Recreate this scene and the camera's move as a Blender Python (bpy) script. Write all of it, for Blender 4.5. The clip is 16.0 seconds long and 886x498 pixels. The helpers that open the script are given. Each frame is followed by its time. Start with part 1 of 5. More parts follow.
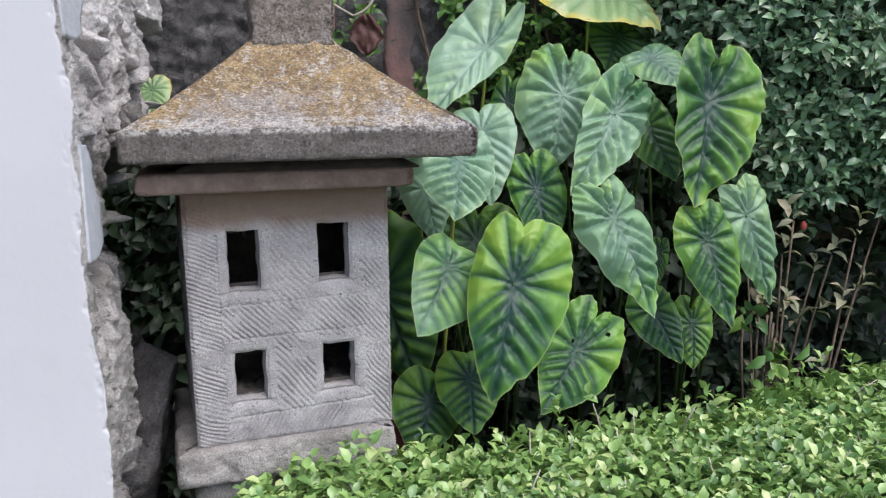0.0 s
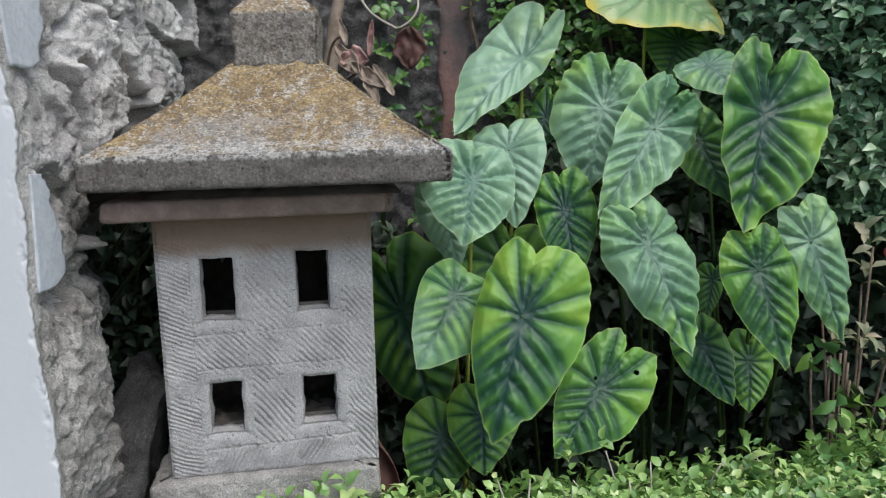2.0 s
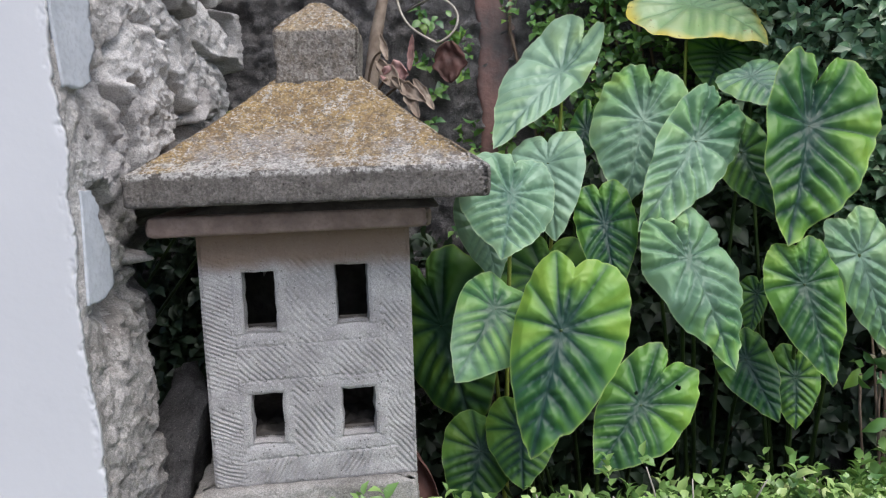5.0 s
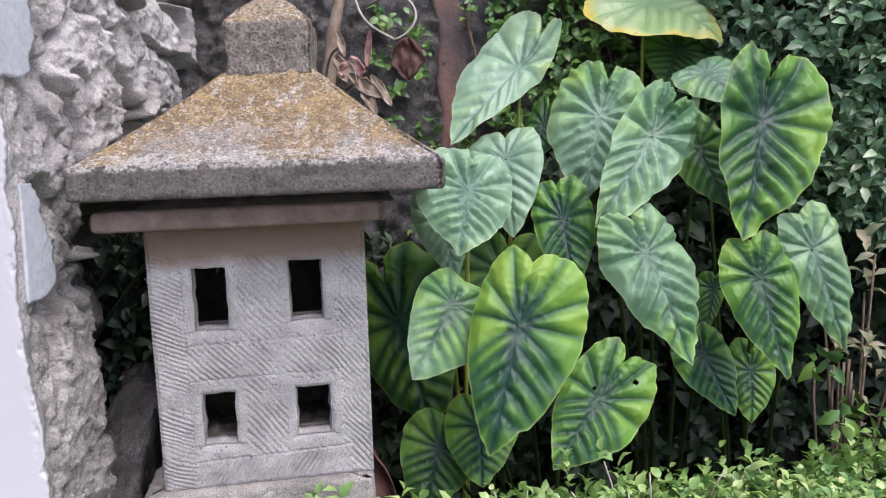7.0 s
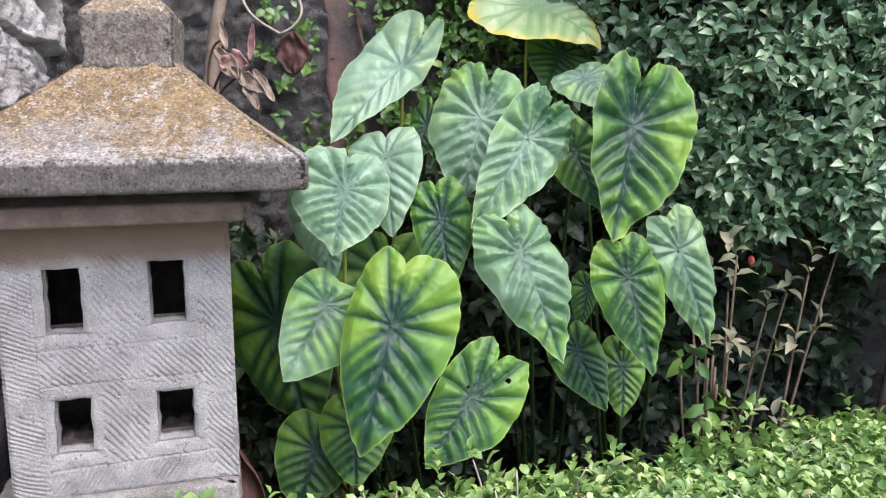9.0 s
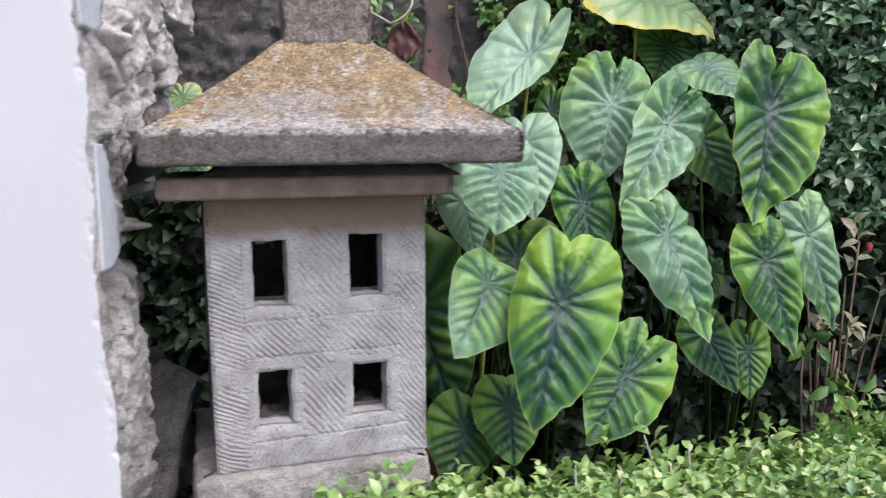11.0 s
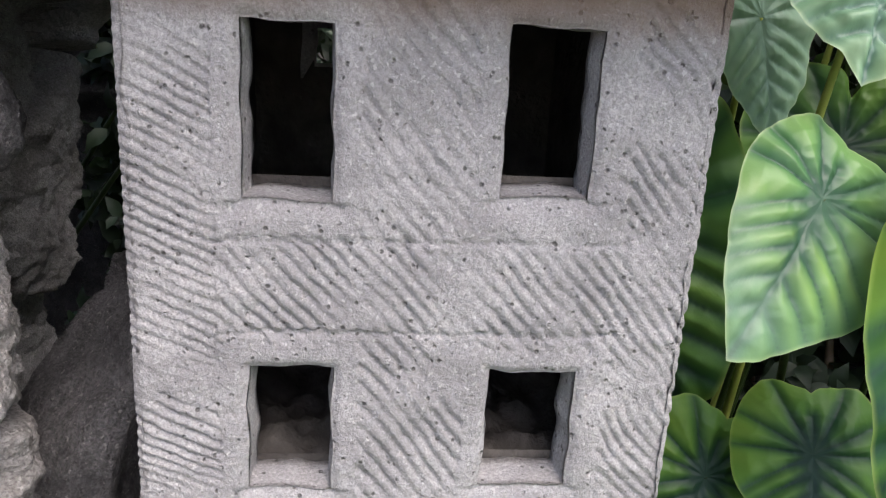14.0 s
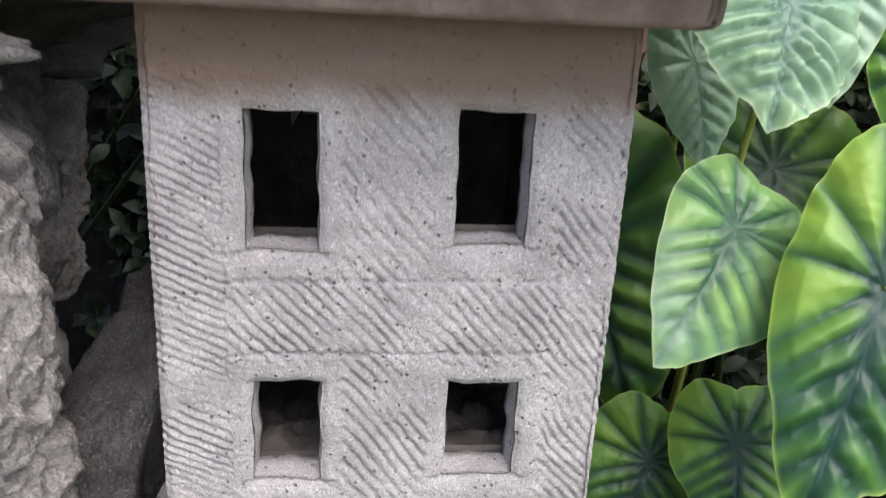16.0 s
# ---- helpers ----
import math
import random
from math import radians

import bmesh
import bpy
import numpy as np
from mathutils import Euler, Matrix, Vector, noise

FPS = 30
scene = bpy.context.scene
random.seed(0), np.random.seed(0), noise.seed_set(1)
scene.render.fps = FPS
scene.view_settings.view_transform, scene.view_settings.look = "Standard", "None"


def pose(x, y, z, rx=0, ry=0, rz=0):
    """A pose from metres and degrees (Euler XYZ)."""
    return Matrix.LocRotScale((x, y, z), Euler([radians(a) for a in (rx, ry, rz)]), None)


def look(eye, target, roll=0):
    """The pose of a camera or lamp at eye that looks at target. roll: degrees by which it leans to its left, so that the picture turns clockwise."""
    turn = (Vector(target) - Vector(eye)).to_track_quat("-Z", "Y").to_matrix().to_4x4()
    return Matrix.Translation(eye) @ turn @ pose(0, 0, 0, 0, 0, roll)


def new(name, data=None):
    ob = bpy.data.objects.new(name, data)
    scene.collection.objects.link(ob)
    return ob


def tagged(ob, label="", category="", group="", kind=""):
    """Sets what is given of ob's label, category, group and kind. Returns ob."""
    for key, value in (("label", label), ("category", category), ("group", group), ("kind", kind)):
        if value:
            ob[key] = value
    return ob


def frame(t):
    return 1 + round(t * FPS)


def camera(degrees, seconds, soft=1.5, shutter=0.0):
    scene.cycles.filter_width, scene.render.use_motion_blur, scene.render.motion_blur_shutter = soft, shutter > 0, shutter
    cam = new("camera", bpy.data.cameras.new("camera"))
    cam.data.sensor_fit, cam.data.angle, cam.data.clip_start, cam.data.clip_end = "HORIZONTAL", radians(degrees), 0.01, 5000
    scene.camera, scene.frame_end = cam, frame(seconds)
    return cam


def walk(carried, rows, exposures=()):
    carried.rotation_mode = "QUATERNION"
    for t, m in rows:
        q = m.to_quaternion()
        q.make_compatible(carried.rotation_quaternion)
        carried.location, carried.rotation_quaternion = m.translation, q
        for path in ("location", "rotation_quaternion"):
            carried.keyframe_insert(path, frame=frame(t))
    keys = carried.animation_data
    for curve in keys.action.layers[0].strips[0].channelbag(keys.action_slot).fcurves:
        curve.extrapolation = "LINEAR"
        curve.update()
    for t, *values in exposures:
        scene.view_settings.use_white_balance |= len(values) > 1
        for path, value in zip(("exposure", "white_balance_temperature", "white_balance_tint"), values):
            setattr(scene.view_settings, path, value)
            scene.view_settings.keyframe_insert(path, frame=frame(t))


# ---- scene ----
cam = camera(58.9, 16.0, soft=1.1, shutter=0.5)
PATH = [
    (0, (-0.001, 0.024, 1.237), (-0.003, 2.001, 0.931), -1.0),
    (0.5, (0.033, 0.055, 1.247), (0.037, 2.032, 0.945), -1.1),
    (1, (0.108, 0.105, 1.257), (-0.008, 2.079, 0.962), -1.6),
    (1.5, (0.162, 0.116, 1.249), (-0.112, 2.077, 0.969), -2.1),
    (2, (0.178, 0.115, 1.253), (-0.155, 2.066, 0.968), -1.6),
    (2.5, (0.17, 0.119, 1.254), (-0.211, 2.062, 0.972), -1.7),
    (3, (0.171, 0.112, 1.255), (-0.251, 2.048, 0.979), -1.8),
    (3.5, (0.17, 0.118, 1.256), (-0.287, 2.046, 0.984), -1.8),
    (4, (0.176, 0.114, 1.264), (-0.292, 2.04, 0.996), -1.8),
    (4.2, (0.185, 0.112, 1.261), (-0.284, 2.039, 1.001), -1.9),
    (6.3, (0.181, 0.117, 1.256), (-0.195, 2.065, 1.006), -1.9),
    (6.5, (0.19, 0.119, 1.256), (-0.182, 2.069, 1.01), -1.9),
    (7, (0.192, 0.125, 1.245), (-0.158, 2.079, 0.995), -2.0),
    (7.5, (0.197, 0.124, 1.247), (-0.133, 2.08, 0.988), -2.0),
    (8, (0.231, 0.127, 1.253), (0.011, 2.096, 0.978), -1.5),
    (8.2, (0.249, 0.136, 1.254), (0.124, 2.113, 0.977), -0.8),
    (10.3, (0.192, 0.103, 1.24), (0.001, 2.078, 0.984), -1.4),
    (10.5, (0.162, 0.094, 1.225), (-0.051, 2.069, 0.992), -1.6),
    (11, (-0.013, 0.1, 1.217), (-0.095, 2.082, 0.966), -0.5),
    (11.5, (-0.112, 0.059, 1.204), (-0.067, 2.041, 0.942), -0.1),
    (12, (-0.124, 0.055, 1.202), (-0.006, 2.029, 0.904), 0.8),
    (12.5, (-0.084, 0.22, 1.175), (-0.089, 2.188, 0.817), -0.2),
    (13, (-0.058, 0.469, 1.156), (-0.459, 2.396, 0.805), 0.3),
    (13.5, (-0.082, 0.621, 1.138), (-0.576, 2.496, 0.647), 2.6),
    (14, (-0.099, 0.689, 1.116), (-0.591, 2.547, 0.565), 3.3),
    (14.5, (-0.095, 0.68, 1.129), (-0.579, 2.535, 0.558), 3.3),
    (15, (-0.092, 0.669, 1.131), (-0.574, 2.517, 0.538), 3.2),
    (15.5, (-0.078, 0.654, 1.138), (-0.555, 2.501, 0.538), 3.2),
    (16, (-0.067, 0.62, 1.168), (-0.534, 2.475, 0.585), 2.9),
]
EXPOSURES = [(0.0, 1.05, 6450, 13), (2.0, 0.82, 6450, 6), (4.0, 0.9, 6450, 7), (7.0, 1.2, 6500, 19), (8.2, 1.5, 6550, 17), (10.5, 1.27, 6550, 18), (12.4, 0.95, 6450, 11), (13.0, 0.58, 6500, 12), (13.5, 0.88, 6600, 13), (14.2, 1.45, 6800, 16), (16.0, 1.5, 6800, 16)]
walk(cam, [(t, look(eye, target, roll)) for t, eye, target, roll in PATH], exposures=EXPOSURES)

# ---- light ----
scene.world = bpy.data.worlds.new("sky")
scene.world.use_nodes = True
wn = scene.world.node_tree
sky = wn.nodes.new("ShaderNodeTexSky")
sky.sky_type, sky.sun_disc = "NISHITA", False
sky.sun_elevation, sky.sun_rotation = radians(56), radians(132)
sky.air_density, sky.dust_density, sky.ozone_density = 1.0, 2.4, 1.0
wn.links.new(sky.outputs[0], wn.nodes["Background"].inputs[0])
wn.nodes["Background"].inputs[1].default_value = 0.12
sun_data = bpy.data.lights.new("sun", "SUN")
sun_data.energy, sun_data.angle, sun_data.color = 1.6, radians(55), (1.0, 0.98, 0.96)
sun = new("sun", sun_data)
sun.matrix_world = look((2.35, -1.1, 5.6), (0, 1.0, 0.9))


# ---- material helpers ----
class Mat:
    """A node material with a Principled surface and short ways to add nodes."""

    def __init__(self, name, rough=0.8):
        self.m = bpy.data.materials.new(name)
        self.m.use_nodes = True
        self.t = self.m.node_tree
        self.p = self.t.nodes["Principled BSDF"]
        self.p.inputs["Roughness"].default_value = rough
        self.co = self.t.nodes.new("ShaderNodeTexCoord").outputs["Object"]
        self.bumps = None

    def put(self, sock, val):
        if isinstance(val, (int, float)):
            sock.default_value = val
        elif isinstance(val, (tuple, list)):
            sock.default_value = (*val, 1) if len(val) == 3 and sock.type == "RGBA" else val
        else:
            self.t.links.new(val, sock)

    def noise(self, scale, detail=4, rough=0.55, co=None, distort=0.0):
        n = self.t.nodes.new("ShaderNodeTexNoise")
        self.put(n.inputs["Vector"], co or self.co)
        n.inputs["Scale"].default_value, n.inputs["Detail"].default_value = scale, detail
        n.inputs["Roughness"].default_value, n.inputs["Distortion"].default_value = rough, distort
        return n.outputs["Fac"]

    def voronoi(self, scale, feature="F1", co=None):
        n = self.t.nodes.new("ShaderNodeTexVoronoi")
        n.feature = feature
        self.put(n.inputs["Vector"], co or self.co)
        n.inputs["Scale"].default_value = scale
        return n.outputs["Distance"]

    def stretch(self, sx, sy, sz, rz=0.0):
        n = self.t.nodes.new("ShaderNodeMapping")
        self.put(n.inputs["Vector"], self.co)
        n.inputs["Scale"].default_value = (sx, sy, sz)
        n.inputs["Rotation"].default_value = (0, 0, rz)
        return n.outputs[0]

    def ramp(self, fac, a, b, smooth=True):
        n = self.t.nodes.new("ShaderNodeMapRange")
        n.interpolation_type = "SMOOTHSTEP" if smooth else "LINEAR"
        self.put(n.inputs[0], fac)
        n.inputs[1].default_value, n.inputs[2].default_value = a, b
        return n.outputs[0]

    def math(self, op, a, b=0.0):
        n = self.t.nodes.new("ShaderNodeMath")
        n.operation = op
        self.put(n.inputs[0], a)
        self.put(n.inputs[1], b)
        return n.outputs[0]

    def mix(self, fac, a, b, mode="MIX"):
        n = self.t.nodes.new("ShaderNodeMix")
        n.data_type, n.blend_type = "RGBA", mode
        self.put(n.inputs[0], fac)
        self.put(n.inputs[6], a)
        self.put(n.inputs[7], b)
        return n.outputs[2]

    def attr(self, name):
        n = self.t.nodes.new("ShaderNodeAttribute")
        n.attribute_name = name
        return n.outputs["Fac"]

    def axis(self, which):
        n = self.t.nodes.new("ShaderNodeSeparateXYZ")
        self.put(n.inputs[0], self.co)
        return n.outputs[which]

    def random(self):
        return self.t.nodes.new("ShaderNodeObjectInfo").outputs["Random"]

    def island(self):
        return self.t.nodes.new("ShaderNodeNewGeometry").outputs["Random Per Island"]

    def bump(self, height, dist, strength=1.0):
        n = self.t.nodes.new("ShaderNodeBump")
        n.inputs["Distance"].default_value, n.inputs["Strength"].default_value = dist, strength
        self.put(n.inputs["Height"], height)
        if self.bumps is not None:
            self.put(n.inputs["Normal"], self.bumps)
        self.bumps = n.outputs[0]
        self.put(self.p.inputs["Normal"], self.bumps)

    def done(self, color, rough=None, spec=None, thin=None):
        self.put(self.p.inputs["Base Color"], color)
        if rough is not None:
            self.put(self.p.inputs["Roughness"], rough)
        if spec is not None:
            self.p.inputs["Specular IOR Level"].default_value = spec
        if thin is not None:
            # light that passes through a leaf
            tr = self.t.nodes.new("ShaderNodeBsdfTranslucent")
            self.put(tr.inputs["Color"], thin[1])
            mx = self.t.nodes.new("ShaderNodeMixShader")
            mx.inputs[0].default_value = thin[0]
            self.t.links.new(self.p.outputs[0], mx.inputs[1])
            self.t.links.new(tr.outputs[0], mx.inputs[2])
            self.t.links.new(mx.outputs[0], self.t.nodes["Material Output"].inputs[0])
        return self.m


def stone_light():
    """Pale grey carved tuff: coarse grain, dark pits, brown stain under the eaves deepened for shade."""
    k = Mat("pale_tuff", 0.92)
    grain = k.noise(620, 4, 0.75)
    blotch = k.noise(22, 5)
    col = k.mix(k.ramp(blotch, 0.3, 0.7), (0.32, 0.31, 0.315), (0.46, 0.45, 0.45))
    col = k.mix(k.ramp(grain, 0.38, 0.62), k.mix(0.55, col, (0.2, 0.19, 0.19)), col)
    pits = k.ramp(k.voronoi(210), 0.30, 0.12)
    pits = k.math("MULTIPLY", pits, k.ramp(k.noise(150, 2), 0.5, 0.6))
    col = k.mix(k.math("MULTIPLY", pits, 0.8), col, (0.09, 0.085, 0.08))
    specks = k.ramp(k.noise(420, 1), 0.63, 0.7)
    col = k.mix(k.math("MULTIPLY", specks, 0.4), col, (0.62, 0.61, 0.6))
    # brown stain, its colour darkened further for the tray's shadow
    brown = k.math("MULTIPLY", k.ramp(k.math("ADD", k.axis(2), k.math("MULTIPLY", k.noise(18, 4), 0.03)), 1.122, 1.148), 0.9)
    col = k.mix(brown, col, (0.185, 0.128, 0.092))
    k.bump(k.math("SUBTRACT", grain, pits), 0.0016, 0.8)
    k.bump(k.noise(230, 4, 0.7), 0.002, 0.6)
    return k.done(col, spec=0.2)


def stone_dark(name, a, b, speck=0.0, rough=0.95):
    k = Mat(name, rough)
    blotch = k.noise(14, 6, 0.65)
    col = k.mix(k.ramp(blotch, 0.3, 0.72), a, b)
    grain = k.noise(480, 4, 0.7)
    col = k.mix(k.ramp(grain, 0.36, 0.60), k.mix(0.42, col, (0.04, 0.038, 0.036)), col)
    col = k.mix(k.math("MULTIPLY", k.ramp(k.noise(70, 5, 0.75), 0.54, 0.64), 0.4), col, tuple(q * 0.4 for q in a))
    if name == "dark_rough_render":
        k.bump(k.noise(55, 5, 0.8), 0.03, 1.0)
    if speck:
        s = k.math("MULTIPLY", k.ramp(k.noise(310, 2), 0.62, 0.7), speck)
        col = k.mix(s, col, (0.6, 0.58, 0.55))
    k.bump(grain, 0.002, 0.7)
    k.bump(k.noise(95, 5, 0.7), 0.006, 0.8)
    return k.done(col, spec=0.15)


def stone_roof():
    """Weathered grey roof stone with ochre lichen on the slopes and white lime specks."""
    k = Mat("lichen_roof_stone", 0.95)
    blotch = k.noise(16, 6, 0.65)
    col = k.mix(k.ramp(blotch, 0.3, 0.72), (0.22, 0.20, 0.185), (0.42, 0.385, 0.36))
    # slopes coloured lighter and upright faces darker, as light from above leaves them
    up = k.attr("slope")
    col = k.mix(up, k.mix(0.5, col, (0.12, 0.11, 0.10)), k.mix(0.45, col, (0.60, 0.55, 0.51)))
    lich = k.math("ADD", k.noise(11, 6, 0.75), k.math("MULTIPLY", k.attr("rise"), 0.30))
    lich = k.math("MULTIPLY", k.ramp(lich, 0.43, 0.64), up)
    ochre = k.mix(k.ramp(k.noise(40, 4), 0.3, 0.7), (0.33, 0.21, 0.085), (0.56, 0.38, 0.15))
    col = k.mix(k.math("MULTIPLY", lich, 0.82), col, ochre)
    streak = k.noise(30, 4, 0.7, k.stretch(2.2, 0.5, 1.0, radians(14)))
    white = k.math("MULTIPLY", k.ramp(k.math("ADD", k.math("MULTIPLY", streak, 0.55), k.math("MULTIPLY", k.noise(330, 3), 0.45)), 0.545, 0.60), up)
    dots = k.math("MULTIPLY", k.ramp(k.noise(260, 2, 0.6), 0.56, 0.60), k.ramp(k.noise(17, 4, 0.6), 0.30, 0.60))
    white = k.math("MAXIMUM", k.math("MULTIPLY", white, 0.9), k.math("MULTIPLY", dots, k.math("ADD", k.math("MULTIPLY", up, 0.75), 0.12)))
    col = k.mix(k.math("MULTIPLY", white, 0.8), col, (0.78, 0.76, 0.72))
    rim = k.math("MULTIPLY", k.attr("rim"), k.ramp(k.noise(75, 5, 0.7), 0.42, 0.56))
    col = k.mix(k.math("MULTIPLY", rim, 0.7), col, (0.70, 0.68, 0.65))
    grain = k.noise(300, 5, 0.75)
    col = k.mix(k.ramp(grain, 0.40, 0.58), k.mix(0.42, col, (0.05, 0.045, 0.04)), col)
    col = k.mix(k.math("MULTIPLY", k.ramp(k.noise(105, 4, 0.7), 0.50, 0.60), 0.45), col, (0.09, 0.08, 0.072))
    pits = k.ramp(k.voronoi(150), 0.30, 0.08)
    pits = k.math("MULTIPLY", pits, k.ramp(k.noise(60, 3), 0.47, 0.58))
    col = k.mix(k.math("MULTIPLY", pits, 0.75), col, (0.04, 0.036, 0.032))
    k.bump(k.math("SUBTRACT", grain, pits), 0.003, 1.0)
    k.bump(k.noise(120, 5, 0.75), 0.009, 1.0)
    k.bump(k.noise(60, 3, 0.6, k.stretch(3.0, 0.35, 0.35, radians(14))), 0.004, 0.6)
    return k.done(col, spec=0.12)


def paint_white():
    k = Mat("white_wall_paint", 0.7)
    col = k.mix(k.ramp(k.noise(3, 5), 0.3, 0.7), (0.45, 0.455, 0.475), (0.49, 0.495, 0.515))
    col = k.mix(k.math("MULTIPLY", k.ramp(k.noise(14, 5, 0.7), 0.55, 0.75), 0.35), col, (0.42, 0.425, 0.445))
    k.bump(k.noise(70, 4), 0.0009, 0.35)
    k.bump(k.noise(9, 3), 0.003, 0.2)
    return k.done(col, spec=0.3)


def mortar():
    k = Mat("broken_mortar", 0.97)
    blotch = k.noise(11, 6, 0.65)
    col = k.mix(k.ramp(blotch, 0.32, 0.68), (0.44, 0.42, 0.415), (0.70, 0.68, 0.675))
    col = k.mix(k.math("MULTIPLY", k.ramp(k.noise(38, 5, 0.7), 0.5, 0.7), 0.6), col, (0.68, 0.66, 0.65))
    grain = k.noise(330, 5, 0.75)
    col = k.mix(k.ramp(grain, 0.36, 0.60), k.mix(0.38, col, (0.08, 0.075, 0.07)), col)
    col = k.mix(k.math("MULTIPLY", k.ramp(k.noise(60, 5, 0.75), 0.54, 0.66), 0.4), col, (0.17, 0.16, 0.155))
    k.bump(grain, 0.003, 0.8)
    k.bump(k.noise(60, 6, 0.75), 0.012, 0.9)
    return k.done(col, spec=0.12)


def leaf_big(name, dark, mid, bright, edge, gloss=0.42, thin=0.16, pale=0.0):
    """Elephant-ear blade: wide dark bands along the veins, brighter between them, a thin light margin."""
    k = Mat(name, gloss)
    v, core = k.attr("vein"), k.attr("core")
    patch = k.noise(8, 3, 0.5)
    fine = k.noise(30, 3, 0.5)
    away = k.ramp(k.attr("between"), 0.05, 1.0)
    glow = k.math("ADD", k.math("MULTIPLY", away, 0.55), k.math("MULTIPLY", k.math("SUBTRACT", patch, 0.42), 2.2))
    glow = k.math("ADD", glow, k.math("MULTIPLY", k.attr("margin"), 0.14))
    col = k.mix(k.ramp(glow, 0.0, 1.0), mid, bright)
    sunny = k.math("MULTIPLY", k.ramp(patch, 0.50, 0.68), away)
    col = k.mix(k.math("MULTIPLY", sunny, 0.45), col, (0.30, 0.41, 0.055))
    dk = k.math("ADD", k.math("MULTIPLY", v, 0.75), k.math("MULTIPLY", core, 0.62))
    dk = k.math("ADD", dk, k.math("MULTIPLY", k.math("SUBTRACT", fine, 0.5), 0.22))
    col = k.mix(k.ramp(dk, 0.10, 0.85), col, dark)
    if pale:
        # blue-grey leaf tint with the pale sky sheen painted into it
        col = k.mix(k.math("MULTIPLY", k.ramp(k.noise(6, 3), 0.3, 0.7), pale), col, (0.27, 0.41, 0.32))
    rnd = k.math("MULTIPLY", k.math("SUBTRACT", k.random(), 0.5), 0.3)
    col = k.mix(k.math("ABSOLUTE", rnd), col, (0.10, 0.20, 0.045))
    col = k.mix(k.attr("edge"), col, edge)
    if name == "elephant_ear_yellowing":
        rim = k.math("MULTIPLY", k.ramp(k.attr("margin"), 0.5, 0.95), k.ramp(patch, 0.35, 0.55))
        col = k.mix(k.math("MULTIPLY", rim, 0.85), col, (0.62, 0.50, 0.07))
        spots = k.math("MULTIPLY", k.ramp(k.noise(85, 2), 0.66, 0.72), k.attr("margin"))
        col = k.mix(spots, col, (0.16, 0.08, 0.03))
    k.bump(k.noise(150, 3), 0.0008, 0.4)
    rough = k.math("ADD", gloss - 0.08, k.math("MULTIPLY", k.noise(18, 4), 0.16))
    return k.done(col, rough, 0.4, (thin, k.mix(0.5, col, (0.20, 0.38, 0.03))))


def leaf_small(name, a, b, c, gloss=0.4, thin=0.2):
    k = Mat(name, gloss)
    i = k.island()
    col = k.mix(k.ramp(i, 0.0, 0.6, False), a, b)
    col = k.mix(k.ramp(i, 0.8, 1.0, False), col, c)
    col = k.mix(k.math("MULTIPLY", k.ramp(k.noise(4.5, 3), 0.4, 0.7), 0.45), col, b)
    return k.done(col, spec=0.7, thin=(thin, k.mix(0.5, col, (0.2, 0.36, 0.03))))


def plain(name, a, b, scale=30, rough=0.7, bump=0.002, thin=None):
    k = Mat(name, rough)
    col = k.mix(k.ramp(k.noise(scale, 5, 0.65), 0.3, 0.7), a, b)
    col = k.mix(k.math("MULTIPLY", k.ramp(k.noise(scale * 8, 3), 0.4, 0.7), 0.3), col, tuple(x * 0.5 for x in a))
    k.bump(k.noise(scale * 4, 4), bump, 0.8)
    return k.done(col, spec=0.3, thin=(thin, b) if thin else None)


def ground_cover():
    """Dark planting bed soil; unseen weathered pale concrete added in front to bounce light."""
    k = Mat("bed_soil_and_bounce_floor", 0.95)
    soil = k.mix(k.ramp(k.noise(12, 5, 0.65), 0.3, 0.7), (0.03, 0.024, 0.018), (0.07, 0.055, 0.04))
    slab = k.mix(k.ramp(k.noise(4, 6, 0.65), 0.3, 0.7), (0.24, 0.235, 0.225), (0.34, 0.33, 0.32))
    slab = k.mix(k.math("MULTIPLY", k.ramp(k.noise(160, 3), 0.4, 0.65), 0.4), slab, (0.18, 0.175, 0.17))
    col = k.mix(k.ramp(k.axis(1), 0.50, 0.52), slab, soil)
    k.bump(k.noise(48, 4), 0.006, 0.8)
    return k.done(col, spec=0.2)


TUFF = stone_light()
ROOF = stone_roof()
TRAY = plain("brown_tray_stone", (0.165, 0.12, 0.102), (0.255, 0.19, 0.165), 35, 0.9, 0.003)
SLAB = stone_dark("mossy_grey_base_stone", (0.24, 0.225, 0.21), (0.46, 0.44, 0.42), 0.4)
RUBBLE = stone_dark("rubble_stone", (0.45, 0.435, 0.43), (0.74, 0.725, 0.72), 0.6)
# darker copy of the rubble: shade below the eaves put into the colour
RUBBLE_SHADED = stone_dark("shaded_rubble_stone", (0.24, 0.225, 0.215), (0.48, 0.46, 0.45), 0.5)
MORTAR = mortar()
WHITE = paint_white()
BLUE = plain("old_blue_grey_paint", (0.38, 0.405, 0.45), (0.45, 0.475, 0.52), 20, 0.75, 0.002)
RENDER = stone_dark("dark_rough_render", (0.12, 0.117, 0.12), (0.30, 0.29, 0.295), 0.35)
RED = plain("faded_red_paint", (0.10, 0.088, 0.088), (0.24, 0.135, 0.12), 11, 0.9, 0.006)
HEDGE_CORE = plain("hedge_shade_core", (0.03, 0.024, 0.018), (0.07, 0.055, 0.04), 12, 0.98, 0.01)
GROUND = ground_cover()
EAR = leaf_big("elephant_ear_green", (0.011, 0.044, 0.034), (0.020, 0.082, 0.030), (0.12, 0.275, 0.045), (0.36, 0.48, 0.12), 0.46)
